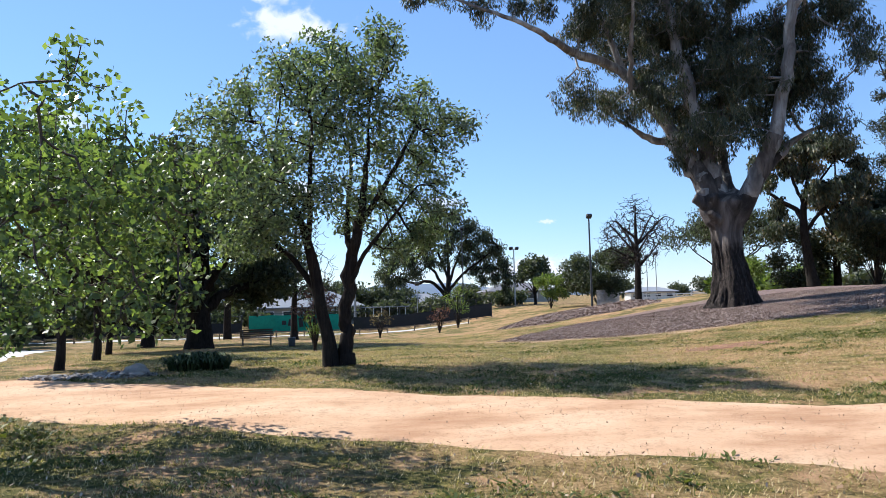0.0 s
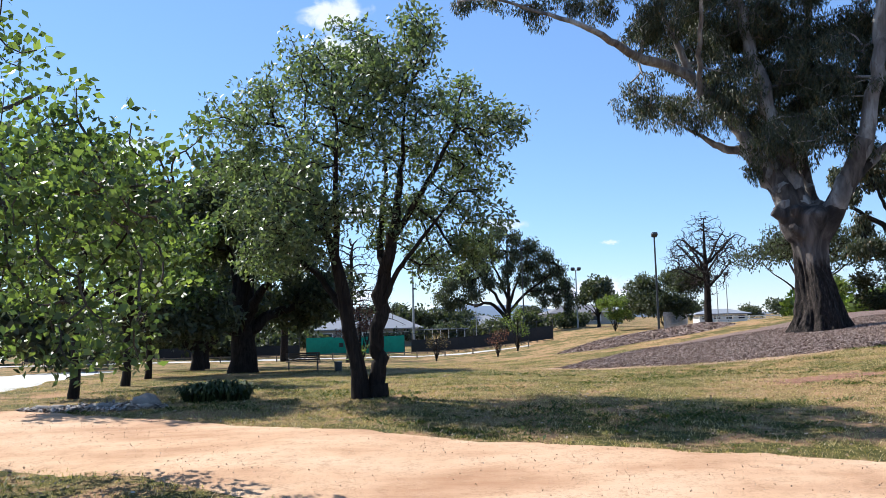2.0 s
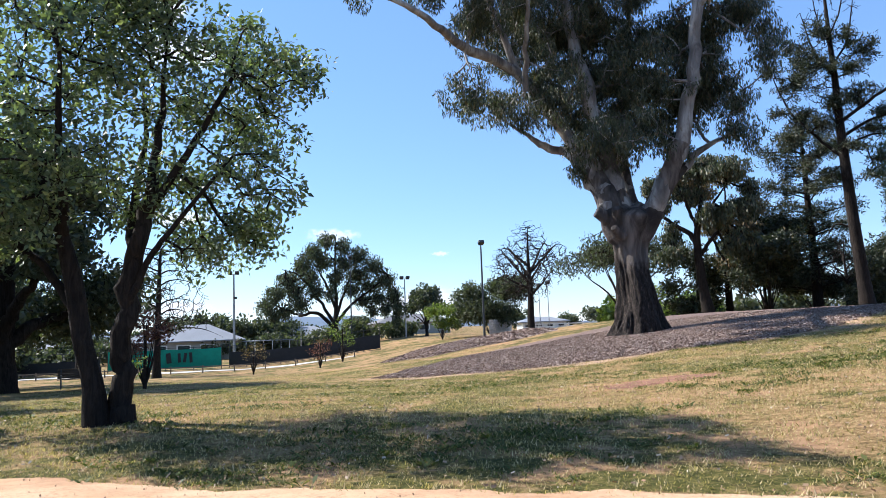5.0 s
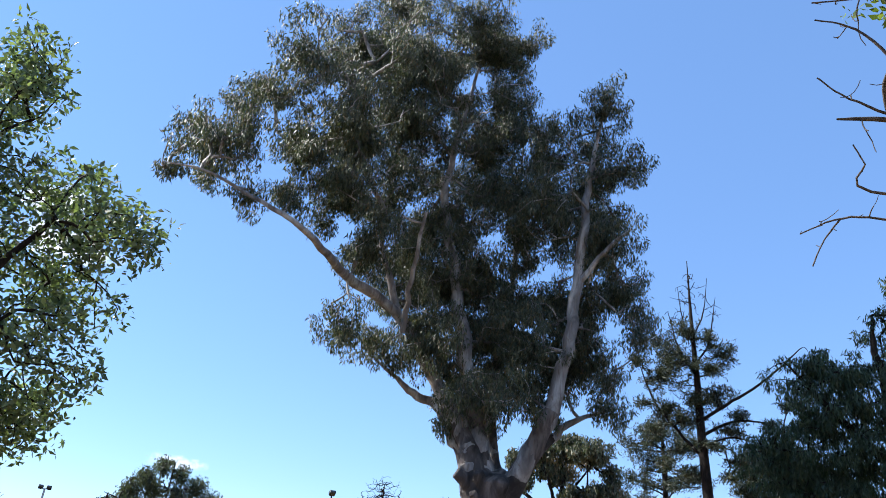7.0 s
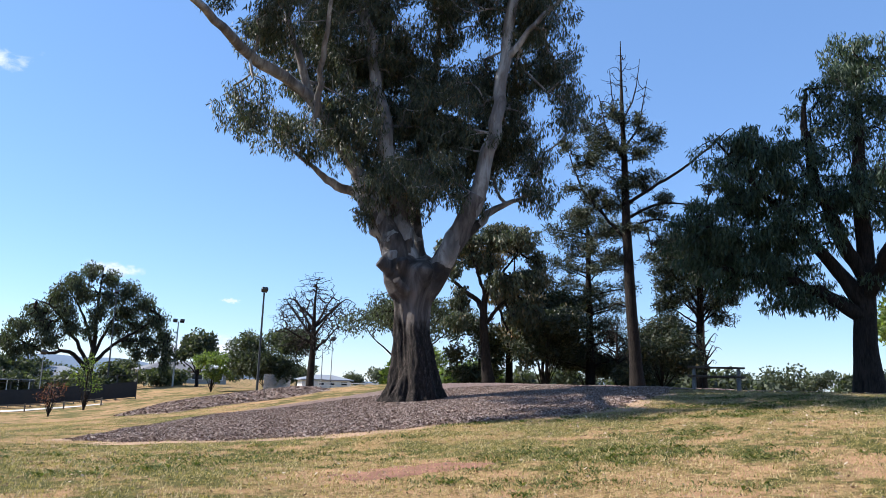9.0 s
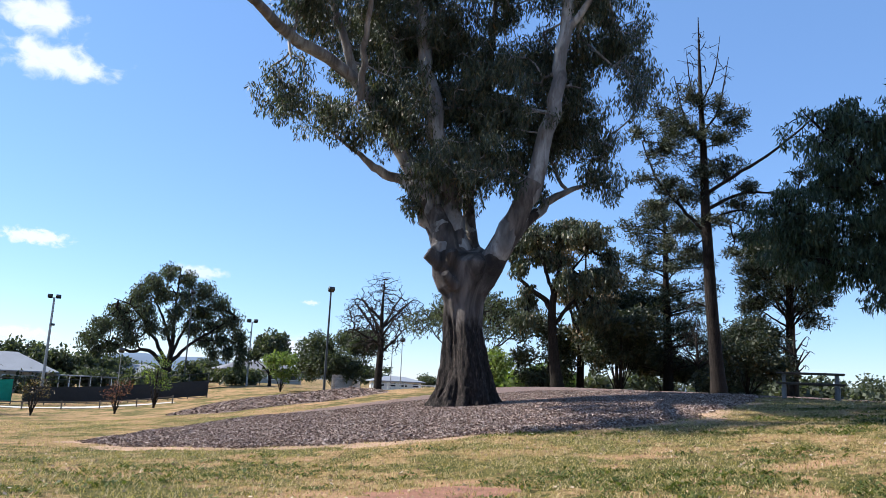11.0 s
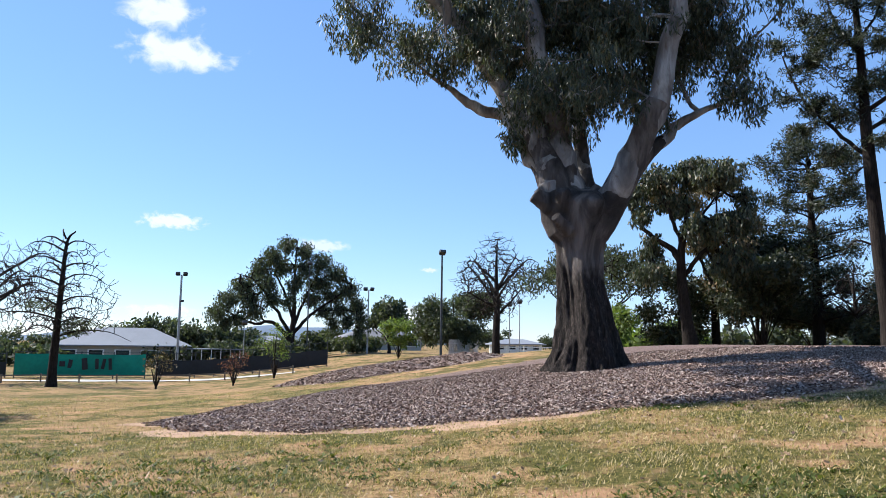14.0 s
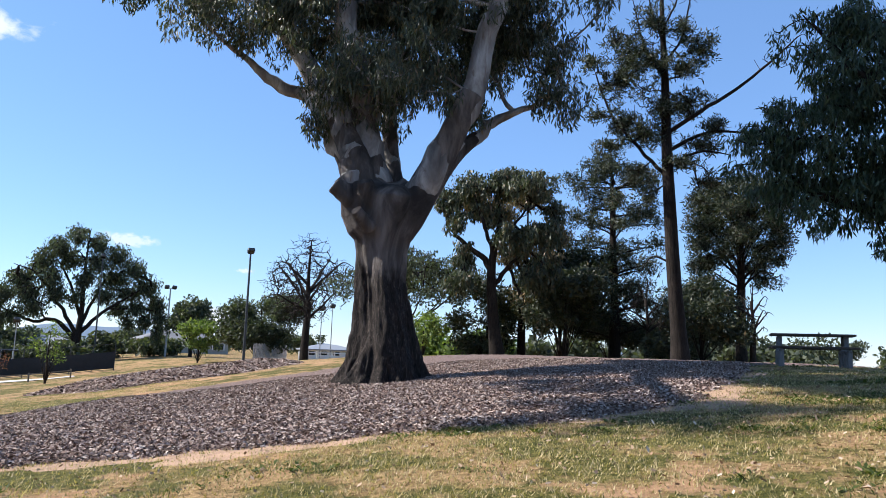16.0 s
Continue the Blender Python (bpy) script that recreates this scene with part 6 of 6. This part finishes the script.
def hip_house(x, y, turn, wide, deep, wall, roof, label, roof_mat=ROOF, wall_mat=CREAM, windows=5, veranda=0.0):
    z = ground_z(x, y)
    h = tagged(empty("house", x, y, z), label, "house")
    h.rotation_euler = (0, 0, radians(turn))
    part("wall", box_mesh("wall", wall_mat, [(0, 0, wall / 2 - 0.2, wide, deep, wall + 0.4)], 0.02), h)
    bm = bmesh.new()
    o = 0.6
    e = [bm.verts.new((sx * (wide / 2 + o), sy * (deep / 2 + o), wall)) for sx, sy in ((-1, -1), (1, -1), (1, 1), (-1, 1))]
    e2 = [bm.verts.new((sx * (wide / 2 + o), sy * (deep / 2 + o), wall - 0.18)) for sx, sy in ((-1, -1), (1, -1), (1, 1), (-1, 1))]
    r0 = bm.verts.new((-(wide - deep) / 2 * 0.9 - 0.1, 0, wall + roof))
    r1 = bm.verts.new(((wide - deep) / 2 * 0.9 + 0.1, 0, wall + roof))
    for q in ((e[0], e[1], r1, r0), (e[1], e[2], r1), (e[2], e[3], r0, r1), (e[3], e[0], r0), (e2[3], e2[2], e2[1], e2[0])):
        bm.faces.new(q)
    for k in range(4):
        bm.faces.new((e2[k], e2[(k + 1) % 4], e[(k + 1) % 4], e[k]))
    part("roof", bm_mesh("roof", bm, roof_mat), h)
    for k in range(windows):
        wx = -wide / 2 + wide * (k + 0.5) / windows
        w = part("window", box_mesh("window", WHITE, [(wx, -deep / 2 - 0.03, wall * 0.55, wide / windows * 0.62, 0.1, wall * 0.5)], 0.02), h)
        part("pane", box_mesh("pane", GLASS, [(wx, -deep / 2 - 0.07, wall * 0.55, wide / windows * 0.5, 0.06, wall * 0.42)]), w)
    if veranda:
        part("veranda_roof", box_mesh("veranda_roof", roof_mat, [(wide / 2 + veranda / 2, -deep / 2 + 1.5, wall * 0.86, veranda, 4.0, 0.15)], 0.02), h)
        for k in range(6):
            part("veranda_post", box_mesh("veranda_post", WHITE, [(wide / 2 + veranda * (k + 0.5) / 6, -deep / 2 - 0.3, wall * 0.43, 0.12, 0.12, wall * 0.86)], 0.01), h)
    return h


hip_house(-11.0, 128, 4, 17, 9, 3.0, 2.5, "low cream clubhouse with a pale iron hip roof", veranda=8)
hip_house(8.5, 150, -8, 12, 7, 2.4, 1.8, "small far house with a pale roof", windows=3)
hip_house(33, 165, 5, 16, 8, 2.6, 1.8, "low far house with a grey roof", DARK_ROOF, windows=4)
hip_house(50, 130, -8, 8, 5, 1.6, 0.8, "white low building behind the rail fence", ROOF, WHITE, windows=4)
hip_house(-40, 150, 10, 12, 8, 2.6, 1.6, "low pale house behind the courts", ROOF, CREAM, windows=4)

# a pale drive along the edge of the park
tagged(new("drive", sheet("drive", np.linspace(0, 1, 8), np.arange(13.5, 60, 0.5),
    lambda u, y: 0 * y, CONCRETE)), "pale concrete drive along the young trees", "road", kind="structure")
for vert in bpy.data.objects["drive"].data.vertices:
    u, y = vert.co.x, vert.co.y
    vert.co.x = -9.6 - 0.33 * (y - 15) - 6.0 * u + 0.1 * math.sin(y * 1.3)
    vert.co.z = ground_z(vert.co.x, y) + (0.03 if 0.05 < u < 0.95 else -0.05)


# ---- distance ----
def tree_belt(name, seed, spots, label, leaf=FAR_LEAF, per=24):
    """A far row of trees in one mesh of leaves and stems."""
    rng = np.random.RandomState(seed)
    pts = []
    for x, y, tall, wide in spots:
        z = ground_z(x, y)
        n = 14
        b = [(x + rng.uniform(-0.32, 0.32) * wide, y + rng.uniform(-0.3, 0.3) * wide, z + tall * rng.uniform(0.3, 0.82), wide * 0.2, wide * 0.2, tall * 0.15) for _ in range(n)]
        pts.append(blob_points(b, 30 / wide, rng))
    pts = np.vstack(pts)
    ob = new(name, leaf_mesh(name, pts, per, 0.8, 0.66, leaf, rng, "spray", 0.55))
    return tagged(ob, label, "trees", kind="stuff")


rng = np.random.RandomState(121)
spots = []
for k in range(48):
    a = radians(-50 + 125 * k / 47 + rng.uniform(-1, 1))
    d = rng.uniform(150, 240)
    spots.append((6 + d * math.sin(a), 6 + d * math.cos(a), rng.uniform(3.5, 6.5) + (3.0 if a > 0.75 else 0.0), rng.uniform(7, 12)))
tree_belt("far_trees", 122, spots, "dark belt of far garden trees beyond the park")
spots = []
for k in range(34):
    a = radians(-24 + 33 * k / 33 + rng.uniform(-0.6, 0.6))
    d = rng.uniform(112, 150)
    spots.append((4 + d * math.sin(a), 6 + d * math.cos(a), rng.uniform(1.8, 3.4), rng.uniform(4, 7)))
tree_belt("hedge_trees", 123, spots, "dark low trees and hedges behind the courts")
spots = [(-14 + 5 * k, 146 + 3 * math.sin(k * 2.0), 7.2 + 1.2 * math.sin(k * 1.3), 8) for k in range(5)]
tree_belt("garden_trees", 124, spots, "rounded dark trees behind the clubhouse")
spots = [(50 + 6 * k, 72 - 2 * k + 3 * math.sin(k * 1.7), 2.4 + 0.9 * math.sin(k * 2.1), 5) for k in range(12)]
tree_belt("thicket", 125, spots, "low thicket along the back of the park")
spots = [(40 + 2.5 * k, 80 + 3 * math.sin(k * 1.7), 3.4 + math.sin(k * 2.1), 5) for k in range(6)]
tree_belt("light_thicket", 126, spots, "light green bushes along the back of the park", LIME_LEAF)

spots = [(-70 + 5 * k, 96 + 4 * math.sin(k * 1.9), 4.6 + 1.6 * math.sin(k * 1.1), 7) for k in range(10)] + [(-26 - 3 * k, 50 + 7 * k, 5.5 + math.sin(k * 2), 6.5) for k in range(6)]
tree_belt("boundary_trees", 127, spots, "dense dark trees along the edge of the park")
HILL = plain("hazy_hill", (0.10, 0.14, 0.20), 1.0, 0, 0.01)
hx = np.linspace(-2600, 2600, 140)
ridge = 30 + 26 * np.sin(hx / 300 + 1) + 14 * np.sin(hx / 110) + 6 * np.sin(hx / 41)
hv, hf = [], []
for k, x in enumerate(hx):
    yy = math.sqrt(max(2400**2 - (x * 0.6) ** 2, 1))
    hv += [(x, yy - 300, -20), (x, yy, ridge[k] * 0.75), (x, yy + 300, -20)]
for k in range(len(hx) - 1):
    a = 3 * k
    hf += [(a, a + 3, a + 4, a + 1), (a + 1, a + 4, a + 5, a + 2)]
tagged(new("backdrop_hills", mesh_from("backdrop_hills", hv, hf, HILL, True)), "low hazy blue hills on the horizon", "hills", kind="structure")


# ---- clouds ----
def cloud(x, y, z, wide, tall, seed, thick=1.0):
    """A thin far cloud: a self-glowing sheet of vapour whose edges thin out."""
    m = bpy.data.materials.new("cloud_vapour")
    m.use_nodes = True
    n, l = m.node_tree.nodes, m.node_tree.links
    n.remove(n["Principled BSDF"])
    src = n.new("ShaderNodeTexCoord").outputs["Object"]
    ln = n.new("ShaderNodeVectorMath")
    ln.operation = "LENGTH"
    l.new(src, ln.inputs[0])
    mp = n.new("ShaderNodeMapping")
    mp.inputs["Location"].default_value = (seed * 3.1, seed * 1.7, 0)
    mp.inputs["Scale"].default_value = (wide / tall * 0.75, 1.0, 1)
    l.new(src, mp.inputs[0])
    f = noise_node(n, l, mp.outputs[0], 1.7, 6, 0.55, 0.4)
    k = n.new("ShaderNodeMath")
    k.operation = "MULTIPLY_ADD"
    l.new(ln.outputs["Value"], k.inputs[0])
    k.inputs[1].default_value = -0.75
    l.new(f, k.inputs[2])
    a = n.new("ShaderNodeMapRange")
    a.inputs["From Min"].default_value = -0.08
    a.inputs["From Max"].default_value = 0.30
    a.inputs["To Max"].default_value = thick
    a.interpolation_type = "SMOOTHSTEP"
    l.new(k.outputs[0], a.inputs["Value"])
    # the sunlit white is emitted by the sheet itself
    em = n.new("ShaderNodeEmission")
    em.inputs["Color"].default_value = (0.95, 0.97, 1.0, 1)
    em.inputs["Strength"].default_value = 0.52
    tr = n.new("ShaderNodeBsdfTransparent")
    mx = n.new("ShaderNodeMixShader")
    l.new(a.outputs[0], mx.inputs[0])
    l.new(tr.outputs[0], mx.inputs[1])
    l.new(em.outputs[0], mx.inputs[2])
    l.new(mx.outputs[0], n["Material Output"].inputs["Surface"])
    ob = new("cloud", mesh_from("cloud", [(-1, -1, 0), (1, -1, 0), (1, 1, 0), (-1, 1, 0)], [(0, 1, 2, 3)], m))
    ob.matrix_world = look((x, y, z), (2, 5, 1.5)) @ Matrix.Diagonal((wide, tall, 1, 1))
    return tagged(ob, "small bright white cloud in the blue sky", "cloud", "small clouds", "structure")


for k, (x, y, z, w, h) in enumerate([(-107, 921, 397, 62, 36), (-87, 938, 352, 92, 32), (-88, 994, 151, 62, 15), (100, 994, 128, 52, 13), (244, 970, 99, 17, 5), (-354, 908, 223, 50, 24), (225, 978, 36, 95, 24), (198, 984, 33, 62, 15), (-97, 999, 37, 70, 13)]):
    cloud(x * 2, y * 2, z * 2, w * 2, h * 2, k + 1, 0.95 if k < 3 or k > 5 else 0.7)
